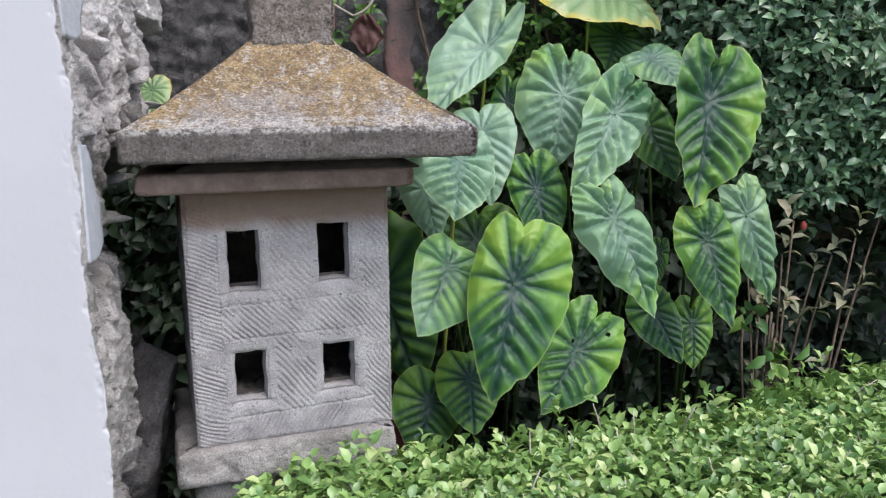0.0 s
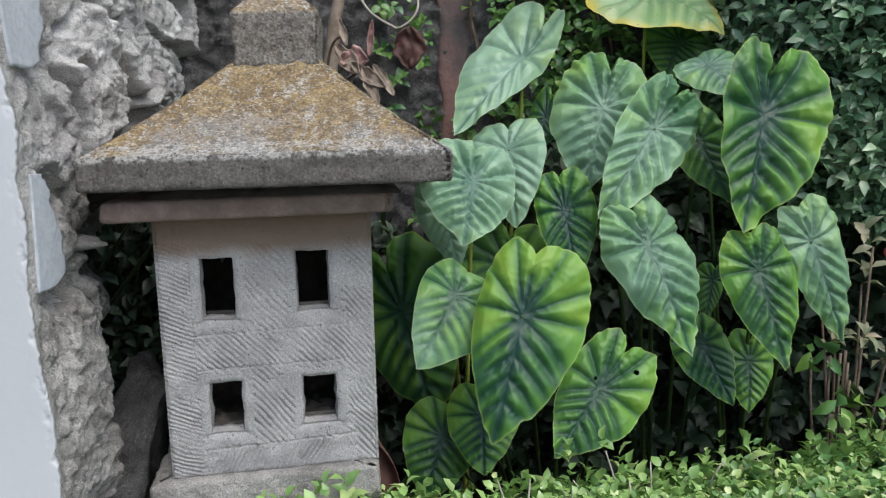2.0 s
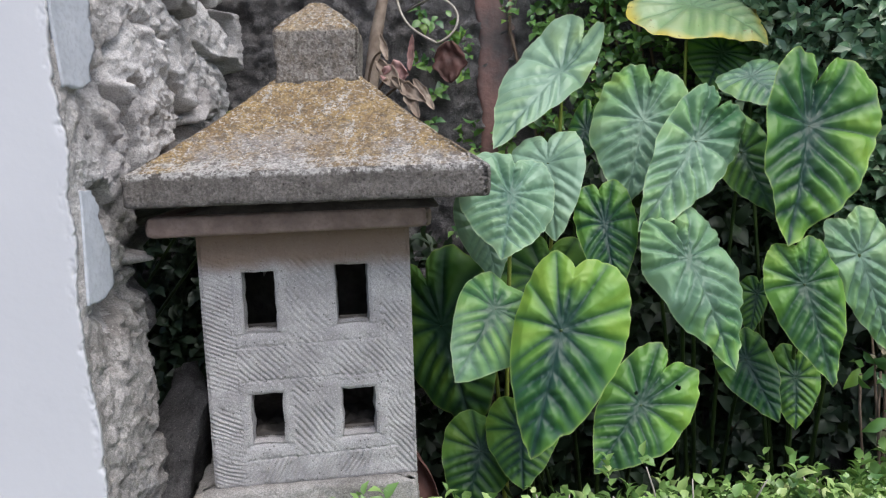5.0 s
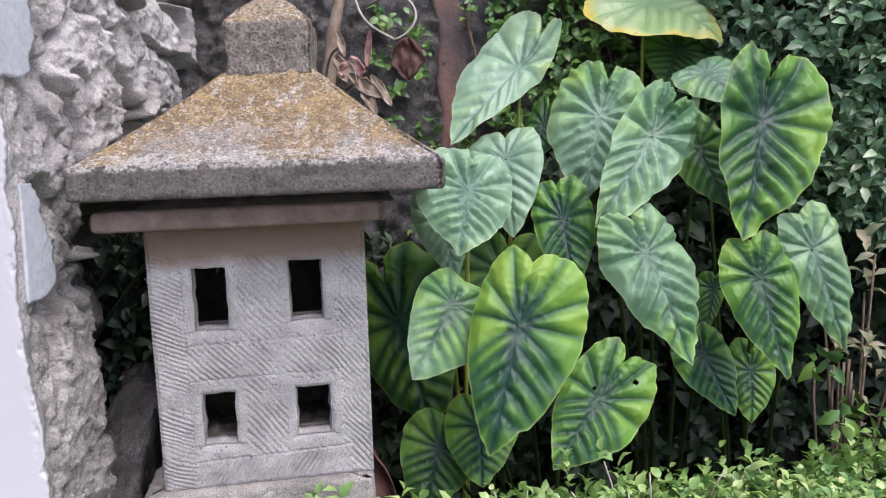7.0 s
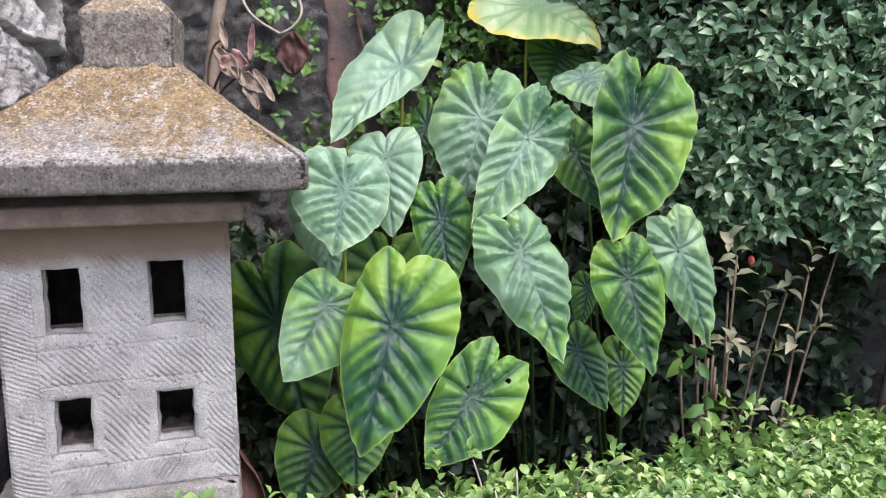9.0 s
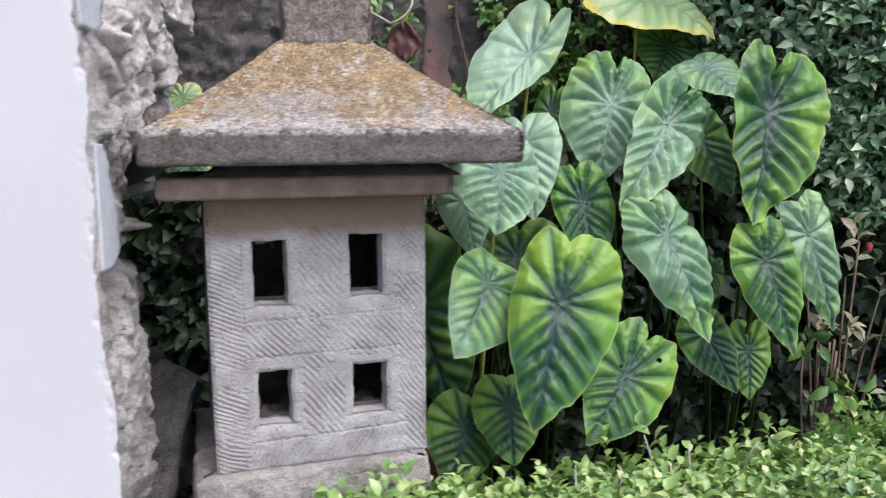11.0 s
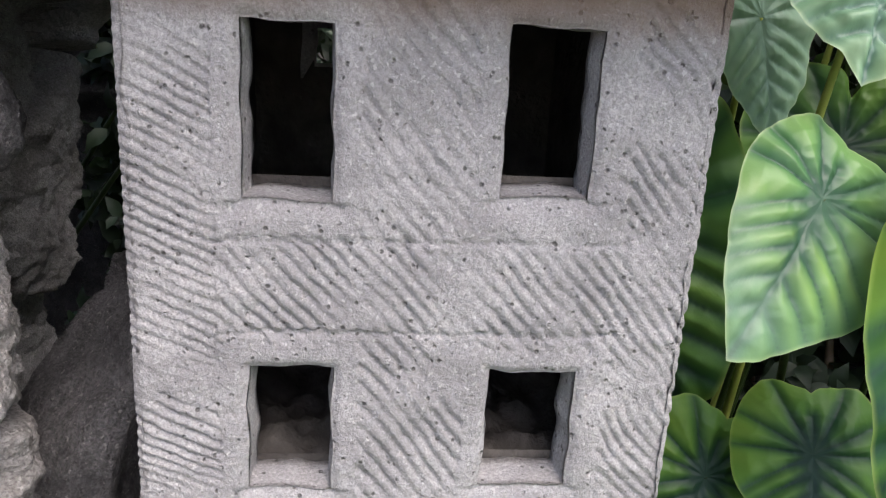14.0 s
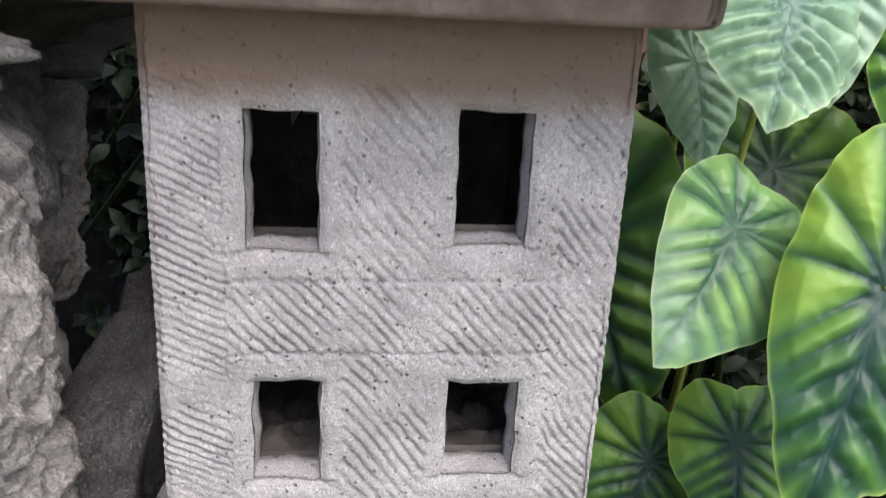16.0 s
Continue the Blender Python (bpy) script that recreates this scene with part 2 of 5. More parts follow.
EAR_PALE = leaf_big("elephant_ear_blue_green", (0.012, 0.055, 0.042), (0.040, 0.14, 0.062), (0.17, 0.34, 0.10), (0.40, 0.50, 0.25), 0.42, 0.15, 0.6)
EAR_SHEEN = leaf_big("elephant_ear_sheen_grey_green", (0.05, 0.12, 0.095), (0.11, 0.23, 0.14), (0.27, 0.42, 0.25), (0.45, 0.55, 0.33), 0.40, 0.15, 0.8)
EAR_YELLOW = leaf_big("elephant_ear_yellowing", (0.17, 0.29, 0.12), (0.26, 0.40, 0.17), (0.44, 0.53, 0.28), (0.70, 0.50, 0.06), 0.36, 0.2, 0.5)
STALK = plain("green_leaf_stalk", (0.02, 0.04, 0.012), (0.05, 0.085, 0.022), 20, 0.45, 0.001)
STALK_PALE = plain("yellow_green_leaf_stalk", (0.20, 0.26, 0.05), (0.36, 0.40, 0.09), 20, 0.45, 0.001)
HEDGE_LOW = leaf_small("low_hedge_leaf", (0.075, 0.185, 0.055), (0.27, 0.425, 0.13), (0.56, 0.63, 0.29), 0.35)
HEDGE_BACK = leaf_small("back_hedge_leaf", (0.04, 0.11, 0.055), (0.15, 0.26, 0.14), (0.44, 0.54, 0.36), 0.32, 0.1)
IVY = leaf_small("creeper_leaf", (0.045, 0.13, 0.05), (0.11, 0.24, 0.055), (0.24, 0.40, 0.07))
SHADE_STONE = plain("shade_dark_stone", (0.045, 0.04, 0.037), (0.11, 0.10, 0.09), 30, 0.95, 0.004)
PALELEAF = leaf_small("faded_shrub_leaf", (0.16, 0.19, 0.10), (0.28, 0.28, 0.18), (0.38, 0.30, 0.20), 0.6)
# near-black green puts the shade behind the plants into the leaf colour
SHADE = leaf_small("shade_dark_bush_leaf", (0.007, 0.020, 0.010), (0.014, 0.036, 0.015), (0.028, 0.06, 0.02), 0.6, 0.08)
TWIG = plain("brown_twig", (0.12, 0.085, 0.06), (0.24, 0.18, 0.135), 40, 0.85, 0.002)
PALETWIG = plain("bleached_twig", (0.30, 0.27, 0.23), (0.48, 0.44, 0.39), 40, 0.85, 0.002)
BROWNLEAF = plain("red_brown_leaf", (0.07, 0.035, 0.03), (0.13, 0.06, 0.05), 30, 0.6, 0.002, 0.1)
PINKLEAF = plain("pinkish_dead_leaf", (0.36, 0.19, 0.18), (0.50, 0.33, 0.31), 30, 0.7, 0.002, 0.15)
DRYLEAF = plain("dry_beige_leaf", (0.20, 0.15, 0.115), (0.40, 0.33, 0.27), 30, 0.8, 0.003, 0.1)


# ---- mesh helpers ----
def mesh_of(name, verts, faces, material, smooth=True, attrs=None):
    me = bpy.data.meshes.new(name)
    verts = np.asarray(verts, dtype=np.float32)
    if isinstance(faces, np.ndarray):
        n, w = faces.shape
        me.vertices.add(len(verts))
        me.vertices.foreach_set("co", verts.ravel())
        me.loops.add(n * w)
        me.loops.foreach_set("vertex_index", faces.ravel().astype(np.int32))
        me.polygons.add(n)
        me.polygons.foreach_set("loop_start", np.arange(0, n * w, w, dtype=np.int32))
        me.update(calc_edges=True)
    else:
        me.from_pydata(verts.tolist(), [], faces)
        me.update()
    if smooth:
        me.polygons.foreach_set("use_smooth", np.ones(len(me.polygons), dtype=bool))
    for key, values in (attrs or {}).items():
        a = me.attributes.new(key, "FLOAT", "POINT")
        a.data.foreach_set("value", np.asarray(values, dtype=np.float32))
    me.materials.append(material)
    me.validate()
    return me


def under(ob, parent):
    if parent is not None:
        ob.parent = parent
        up = parent.matrix_basis.copy()
        if parent.parent is not None:
            up = parent.parent.matrix_basis @ parent.matrix_parent_inverse @ up
        ob.matrix_parent_inverse = up.inverted()
    return ob


def part(name, me, parent=None, label=""):
    """Links a mesh, in world coordinates, as one part under its thing."""
    ob = under(new(name, me), parent)
    return tagged(ob, label) if label else ob


def thing(name, at, label, category, group="", kind=""):
    ob = new(name)
    ob.empty_display_size = 0.05
    ob.location = at
    ob.matrix_basis = Matrix.Translation(at)
    return tagged(ob, label, category, group, kind)


def grid_faces(rows, cols, keep=None):
    i = np.arange(rows * cols).reshape(rows, cols)
    q = np.stack([i[:-1, :-1], i[:-1, 1:], i[1:, 1:], i[1:, :-1]], -1)
    return q[keep] if keep is not None else q.reshape(-1, 4)


def fbm(points, scale, octaves=4, seed=0.0, gain=0.5):
    """Fractal noise, about -1 to 1, at each of the points."""
    out = np.empty(len(points))
    for i, p in enumerate(points):
        v = Vector((p[0] * scale + seed, p[1] * scale - seed, p[2] * scale + 2 * seed))
        out[i] = noise.fractal(v, gain + 0.35, 2.0, octaves)
    return out


def tube(points, radii, sides=8):
    pts = [Vector(p) for p in points]
    verts, faces = [], []
    side = Vector((1, 0.13, 0.07))
    for i, p in enumerate(pts):
        d = (pts[min(i + 1, len(pts) - 1)] - pts[max(i - 1, 0)]).normalized()
        a = (side - d * side.dot(d)).normalized()
        b = d.cross(a)
        r = radii[i] if not isinstance(radii, float) else radii
        for j in range(sides):
            w = 2 * math.pi * j / sides
            verts.append(p + a * (r * math.cos(w)) + b * (r * math.sin(w)))
    for i in range(len(pts) - 1):
        for j in range(sides):
            k = (j + 1) % sides
            faces.append((i * sides + j, i * sides + k, (i + 1) * sides + k, (i + 1) * sides + j))
    faces.append(tuple(range(sides))[::-1])
    faces.append(tuple((len(pts) - 1) * sides + j for j in range(sides)))
    return [tuple(v) for v in verts], faces


def bezier(p0, p1, p2, p3, n=16):
    p0, p1, p2, p3 = (Vector(p) for p in (p0, p1, p2, p3))
    return [p0 * (1 - s) ** 3 + p1 * 3 * s * (1 - s) ** 2 + p2 * 3 * s * s * (1 - s) + p3 * s ** 3 for s in (i / (n - 1) for i in range(n))]


def turned(yaw):
    a = radians(yaw)
    return np.array([math.cos(a), math.sin(a), 0.0]), np.array([-math.sin(a), math.cos(a), 0.0])


UP = np.array([0.0, 0.0, 1.0])

# ---- ground ----
g = []
for yy in np.linspace(-1, 1, 61):
    for xx in np.linspace(-1, 1, 61):
        gx, gy = 60 * xx ** 3, 60 * yy ** 3
        g.append((gx, gy, 0.012 * noise.noise((gx * 3, gy * 3, 0)) if abs(gx) < 4 and abs(gy) < 4 else 0))
tagged(new("ground", mesh_of("ground", g, grid_faces(61, 61), GROUND)), "dark bed soil, with unseen pale concrete added in front to bounce light", "ground", kind="structure")

# ---- broken white wall ----
WU, WV = turned(14)
CORNER = np.array([-0.368, 0.82, 0.0])


def ragged(z):
    """How far the white coat's broken edge swings along the wall at height z."""
    return 0.009 * noise.fractal((z * 9, 0.3, 1.7), 0.75, 2.1, 7) - 0.008 * (min(z, 1.7) - 1.1) / 0.3


# scraps of an older coat: height, start and end of the scrap along the return
SCRAPS = (
    ((1.103, 0.012, 0.044), (1.112, 0.012, 0.060), (1.155, 0.016, 0.066), (1.19, 0.020, 0.052), (1.21, 0.022, 0.042), (1.226, 0.022, 0.030)),
    ((1.335, 0.014, 0.040), (1.346, 0.012, 0.060), (1.40, 0.006, 0.072), (1.47, 0.004, 0.065), (1.56, 0.004, 0.040)),
)


def scrap_span(scrap, z):
    zz = [q[0] for q in scrap]
    wob = 0.009 * noise.fractal((z * 45, zz[0], 2), 0.7, 2.1, 4)
    return float(np.interp(z, zz, [q[1] for q in scrap])), float(np.interp(z, zz, [q[2] for q in scrap])) + wob


def scrap_level(d, z):
    return 0.06 * d - 0.008 * (min(z, 1.7) - 1.1) / 0.3 * math.exp(-(d / 0.055) ** 2)


def scrap_mask(d, z):
    """1 on a scrap of old paint, falling to 0 within a few millimetres round it."""
    best = 0.0
    for scrap in SCRAPS:
        lo, hi = scrap_span(scrap, z)
        out = max(lo - 0.01 - d, d - hi, scrap[0][0] - z, z - scrap[-1][0])
        best = max(best, 1 - max(0.0, out) / 0.006)
    return max(0.0, best)


def chips(d, z, size, slope, step, layer):
    """Broken flat facets: each cell of the pattern is a small tilted plane."""
    q = Vector((d / size, z / size, layer))
    p = noise.voronoi(q)[1][0]
    t = noise.noise_vector(p * 5.13 + Vector((0.37, 0.71, 0.19)))
    return size * slope * (t.x * (q.x - p.x) + t.y * (q.y - p.y)) + step * t.z


def rock(at, half, yaw, lean, seed):
    """A broken block: a boxy lump cut by a few tilted planes, with a rough skin."""
    bm = bmesh.new()
    bmesh.ops.create_icosphere(bm, subdivisions=5, radius=1.0)
    rng = random.Random(seed * 7 + 3)
    planes = [(Vector((rng.uniform(-1, 1), rng.uniform(-1, 1), rng.uniform(-1, 1))).normalized(), rng.uniform(0.62, 0.95)) for _ in range(12)]
    turn = pose(*at, 0, lean, yaw)
    for v in bm.verts:
        d = v.co.normalized()
        d = d / (abs(d.x) ** 7 + abs(d.y) ** 7 + abs(d.z) ** 7) ** (1 / 7)
        for n, reach in planes:
            over = d.dot(n) - reach
            if over > 0:
                d -= n * over
        p = Vector((d.x * half[0], d.y * half[1], d.z * half[2]))
        p += d.normalized() * (0.005 * noise.fractal(p * 28 + Vector((seed, 0, 0)), 0.7, 2.0, 5) + chips(p.x + p.y, p.z, 0.03, 0.35, 0.002, seed))
        v.co = turn @ p
    me = bpy.data.meshes.new("stone")
    bm.to_mesh(me), bm.free()
    me.polygons.foreach_set("use_smooth", np.ones(len(me.polygons), dtype=bool))
    me.materials.append(RENDER)
    return me


def white_wall():
    # unseen upper part is carried up to 3.4 m to block sky light
    wall = thing("wall_left", (-0.9, 0.9, 0), "white painted masonry wall with a broken-off rubble end", "wall", kind="structure")
    # plaster coat, 14 mm thick, with a ragged edge
    zs = np.concatenate([np.linspace(0, 0.75, 16)[:-1], np.linspace(0.75, 1.6, 520), np.linspace(1.6, 3.4, 22)[1:]])
    ss = np.concatenate([[-2.6, -1.8, -1.2, -0.8, -0.55, -0.4], np.linspace(-0.3, -0.05, 12)[:-1], np.linspace(-0.05, -0.012, 7)[:-1], np.linspace(-0.012, 0, 9)])
    front, back = [], []
    for z in zs:
        e = ragged(z)
        for s in ss:
            f = max(0.0, 1 + s / 0.010)
            w = s + e * max(0, 1 + s / 0.3) + 0.0009 * f * noise.fractal((z * 70, 2, 5), 0.45, 2.1, 6)
            crumble = 0.004 * f * max(0.0, noise.fractal((z * 60, s * 90, 4), 0.6, 2.1, 5) - 0.12)
            wavy = 0.0012 * noise.noise((s * 5, z * 5, 9))
            p = CORNER + WU * w + WV * (crumble + wavy)
            front.append((p[0], p[1], z))
            q = CORNER + WU * (w - 0.004 * f) + WV * 0.016
            back.append((q[0], q[1], z))
    n, c = len(zs), len(ss)
    fa = grid_faces(n, c)
    fb = fa[:, ::-1] + n * c
    edge = np.array([(i * c + c - 1, n * c + i * c + c - 1, n * c + (i + 1) * c + c - 1, (i + 1) * c + c - 1) for i in range(n - 1)])
    part("plaster_coat", mesh_of("plaster_coat", front + back, np.concatenate([fa, fb, edge]), WHITE), wall, "white painted plaster with a ragged chipped edge")

    # rubble stones: depth into the wall, height, half sizes, lean in degrees, how far they stand out
    stones = [
        (0.255, 1.345, 0.085, 0.078, -28, 0.012), (0.285, 1.455, 0.085, 0.032, -12, 0.010), (0.395, 1.40, 0.050, 0.065, -24, 0.008),
        (0.55, 1.475, 0.085, 0.045, -10, 0.006), (0.60, 1.385, 0.12, 0.042, -14, 0.002), (0.115, 1.285, 0.072, 0.055, -20, 0.0),
        (0.165, 1.20, 0.045, 0.033, 10, 0.004), (0.105, 0.975, 0.082, 0.092, -22, 0.016), (0.20, 1.07, 0.05, 0.042, 8, 0.006),
        (0.335, 0.965, 0.075, 0.05, -8, 0.0), (0.275, 0.85, 0.06, 0.065, 14, 0.006), (0.11, 0.865, 0.07, 0.05, 12, 0.012),
        (0.36, 1.10, 0.08, 0.06, -10, 0.004), (0.52, 1.05, 0.09, 0.07, 8, 0.002), (0.45, 0.86, 0.09, 0.05, -6, 0.008),
        (0.62, 0.92, 0.09, 0.08, 5, 0.004), (0.36, 1.235, 0.09, 0.05, -12, 0.004), (0.56, 1.24, 0.10, 0.06, -6, 0.003),
        (0.15, 1.52, 0.08, 0.04, -18, 0.006), (0.34, 1.57, 0.10, 0.05, -10, 0.006), (0.09, 0.745, 0.07, 0.06, 0, 0.012),
        (0.30, 0.735, 0.10, 0.055, 4, 0.01), (0.08, 1.42, 0.05, 0.05, -12, -0.004), (0.05, 1.13, 0.05, 0.07, 0, -0.002),
        (0.03, 1.06, 0.03, 0.05, 10, 0.0), (0.20, 1.62, 0.2, 0.05, 0, 0.0), (0.5, 1.6, 0.2, 0.06, 0, 0.0), (0.25, 0.4, 0.3, 0.3, 0, 0.0), (0.3, 2.5, 0.4, 0.85, 0, 0.0),
    ]
    MORTARED = (5, 6, 18, 22, 23, 25, 28)
    # lower stones, which get the darker shaded colour
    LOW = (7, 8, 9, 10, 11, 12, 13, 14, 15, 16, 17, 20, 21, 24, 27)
    # broken end face, split into the stones and lumps of mortar that can be told apart
    st = np.array(stones)
    ds = np.concatenate([np.linspace(0.0, 0.34, 150)[:-1], np.linspace(0.34, 0.72, 90)])
    zs = np.concatenate([np.linspace(0, 0.7, 24)[:-1], np.linspace(0.7, 1.62, 400), np.linspace(1.62, 3.4, 30)[1:]])
    rng = np.random.RandomState(4)
    tilt = rng.uniform(-0.13, 0.13, (len(st), 2))
    facet = rng.uniform(-1, 1, (len(st), 4, 2))
    lean = np.radians(st[:, 4])
    out, cell = np.zeros((len(zs), len(ds))), np.zeros((len(zs), len(ds)), int)
    for i, z in enumerate(zs):
        for j, d in enumerate(ds):
            wd = d + 0.010 * noise.noise((d * 22, z * 22, 1)) + 0.003 * noise.noise((d * 90, z * 90, 2))
            wz = z + 0.010 * noise.noise((d * 22, z * 22, 5)) + 0.003 * noise.noise((d * 90, z * 90, 6))
            x, y = wd - st[:, 0], wz - st[:, 1]
            a = (x * np.cos(lean) + y * np.sin(lean)) / st[:, 2]
            b = (-x * np.sin(lean) + y * np.cos(lean)) / st[:, 3]
            m = (np.abs(a) ** 2.6 + np.abs(b) ** 2.6) ** (1 / 2.6)
            one, two = np.argpartition(m, 1)[:2]
            if m[one] > m[two]:
                one, two = two, one
            gap = min(1.0, (m[two] - m[one]) / 0.10)
            cell[i, j] = one
            depth = min(1.0, max(0.0, (d - 0.015) / 0.06))
            cut = max(0.0, (facet[one] @ (a[one], b[one])).max() - 0.35)
            h = -0.004 + (st[one, 5] + tilt[one] @ (x[one], y[one]) - 0.018 * cut) * gap * gap * (3 - 2 * gap)
            h += 0.004 * noise.fractal((d * 14, z * 14, 3), 0.75, 2.0, 5) + 0.0022 * noise.fractal((d * 110, z * 110, 8), 0.5, 2.0, 3)
            h += (chips(wd, wz, 0.065, 0.5, 0.003, one) + chips(wd, wz, 0.017, 0.30, 0.0010, one + 40)) * gap * gap * (3 - 2 * gap)
            h -= 0.006 * max(0, noise.noise((d * 38, z * 38, 12)) - 0.12)
            crack = (1 - gap) ** 2.2
            h -= min(1.0, max(0.0, (d - 0.06) / 0.08)) * crack * max(0.006, 0.065 + 0.07 * noise.noise((d * 7, z * 7, 20)))
            # mortar nose above the notch, and the dark wedge between the upper stones
            h += 0.014 * math.exp(-((z - 1.145) / 0.035) ** 2 - ((d - 0.11) / 0.05) ** 2)
            if d < 0.19:
                h -= 0.020 * max(0.0, 1 - abs(z - 1.082 - 0.12 * d) / 0.016) ** 0.7 * min(1, d / 0.03)
            along = (z - 1.40) / -0.10
            if -0.1 < along < 1.15:
                h -= 0.20 * max(0.0, 1 - abs(d - 0.325 - 0.075 * along) / (0.014 + 0.030 * max(0, along))) ** 0.5
            h = min(0.024, h)
            hollow = min(1.0, max(0.0, (d - 0.16) / 0.13)) * min(1.0, max(0.0, (1.235 - z - 0.1 * (d - 0.3)) / 0.11))
            h -= 0.22 * hollow * hollow * (3 - 2 * hollow)
            h = h * depth + (1 - depth) * (0.004 * noise.fractal((d * 30, z * 30, 9), 0.8, 2, 5) - 0.003)
            h += ragged(z) * max(0, 1 - d / 0.08)
            flat_part = scrap_mask(d, z)
            h = h * (1 - flat_part) + (scrap_level(d, z) - 0.002) * flat_part
            out[i, j] = h
    # weathering softens the broken edges
    for _ in range(2):
        out[1:-1] = (out[:-2] + 2 * out[1:-1] + out[2:]) / 4
        out[:, 1:-1] = (out[:, :-2] + 2 * out[:, 1:-1] + out[:, 2:]) / 4
    # rough broken grain, but for the painted scraps
    for i, z in enumerate(zs):
        for j, d in enumerate(ds):
            grain = 0.0042 * noise.fractal((d * 48, z * 48, 8), 0.55, 2.0, 5) + chips(d, z, 0.020, 0.45, 0.0012, 77)
            out[i, j] += grain * (1 - scrap_mask(d, z)) * min(1.0, d / 0.02)
    co = CORNER + (ds + 0.014)[None, :, None] * WV + out[..., None] * WU
    co[..., 2] = zs[:, None]
    flat = co.reshape(-1, 3)
    quads = grid_faces(len(zs), len(ds))[:, ::-1]
    owner = cell[:-1, :-1].reshape(-1)
    for n in range(len(st)):
        q = quads[owner == n]
        if not len(q):
            continue
        ids, inv = np.unique(q, return_inverse=True)
        q = inv.reshape(q.shape)
        e = np.concatenate([q[:, [k, (k + 1) % 4]] for k in range(4)])
        key = e.min(1) * len(ids) + e.max(1)
        u, idx, cnt = np.unique(key, return_index=True, return_counts=True)
        rimedge = e[idx[cnt == 1]]
        back = flat[ids] - WU * 0.05
        side = np.stack([rimedge[:, 1], rimedge[:, 0], rimedge[:, 0] + len(ids), rimedge[:, 1] + len(ids)], 1)
        me = mesh_of("stone", np.concatenate([flat[ids], back]), np.concatenate([q, q[:, ::-1] + len(ids), side]), RUBBLE_SHADED if n in LOW else MORTAR if n in MORTARED else RUBBLE)
        part("stone", me, wall)
    # loose blocks that stick out of the hollow
    for k, (at, half, yaw, lean) in enumerate((
        ((-0.446, 1.060, 0.775), (0.056, 0.074, 0.160), 14, 20), ((-0.475, 1.200, 0.82), (0.050, 0.06, 0.11), -20, -12),
        ((-0.452, 1.015, 1.065), (0.034, 0.045, 0.045), 20, -8),
    )):
        part("stone", rock(at, half, yaw, lean, k), wall)
    # the hidden bulk of the wall
    b = bmesh.new()
    pts = [CORNER + WU * s + WV * d for s, d in ((-2.6, 0.02), (-0.34, 0.02), (-0.34, 0.73), (-2.6, 0.73))]
    lo = [b.verts.new((p[0], p[1], 0)) for p in pts]
    hi = [b.verts.new((p[0], p[1], 3.398)) for p in pts]
    b.faces.new(lo[::-1]), b.faces.new(hi)
    for i in range(4):
        b.faces.new((lo[i], lo[(i + 1) % 4], hi[(i + 1) % 4], hi[i]))
    me = bpy.data.meshes.new("wall_core")
    b.to_mesh(me), b.free()
    me.materials.append(MORTAR)
    part("wall_core", me, wall)

    # scraps of an older coat of paint on the return
    for scrap in SCRAPS:
        nz, nd = 70, 16
        co, back = [], []
        for i in range(nz):
            z = scrap[0][0] + (scrap[-1][0] - scrap[0][0]) * i / (nz - 1)
            lo, hi = scrap_span(scrap, z)
            for j in range(nd):
                d = lo - 0.008 + (hi - lo + 0.008) * j / (nd - 1)
                zz = z + (0.004 * noise.noise((d * 60, 3, z)) if i in (0, nz - 1) else 0)
                p = CORNER + WV * (d + 0.014) + WU * (scrap_level(d, z))
                co.append((p[0], p[1], zz))
                q = p - WU * 0.004
                back.append((q[0], q[1], zz))
        n = nz * nd
        rim = list(range(nd)) + [i * nd + nd - 1 for i in range(1, nz)] + [(nz - 1) * nd + i for i in range(nd - 2, -1, -1)] + [i * nd for i in range(nz - 2, 0, -1)]
        sides = np.array([(rim[i], rim[(i + 1) % len(rim)], rim[(i + 1) % len(rim)] + n, rim[i] + n) for i in range(len(rim))])
        q = grid_faces(nz, nd)
        part("paint_scrap", mesh_of("paint_scrap", co + back, np.concatenate([q[:, ::-1], q + n, sides]), BLUE, False), wall, "smooth blue-grey scrap of old paint")



white_wall()

# ---- back wall ----
BU, BV = turned(8)
BACK = np.array([-0.67, 1.87, 0.0])


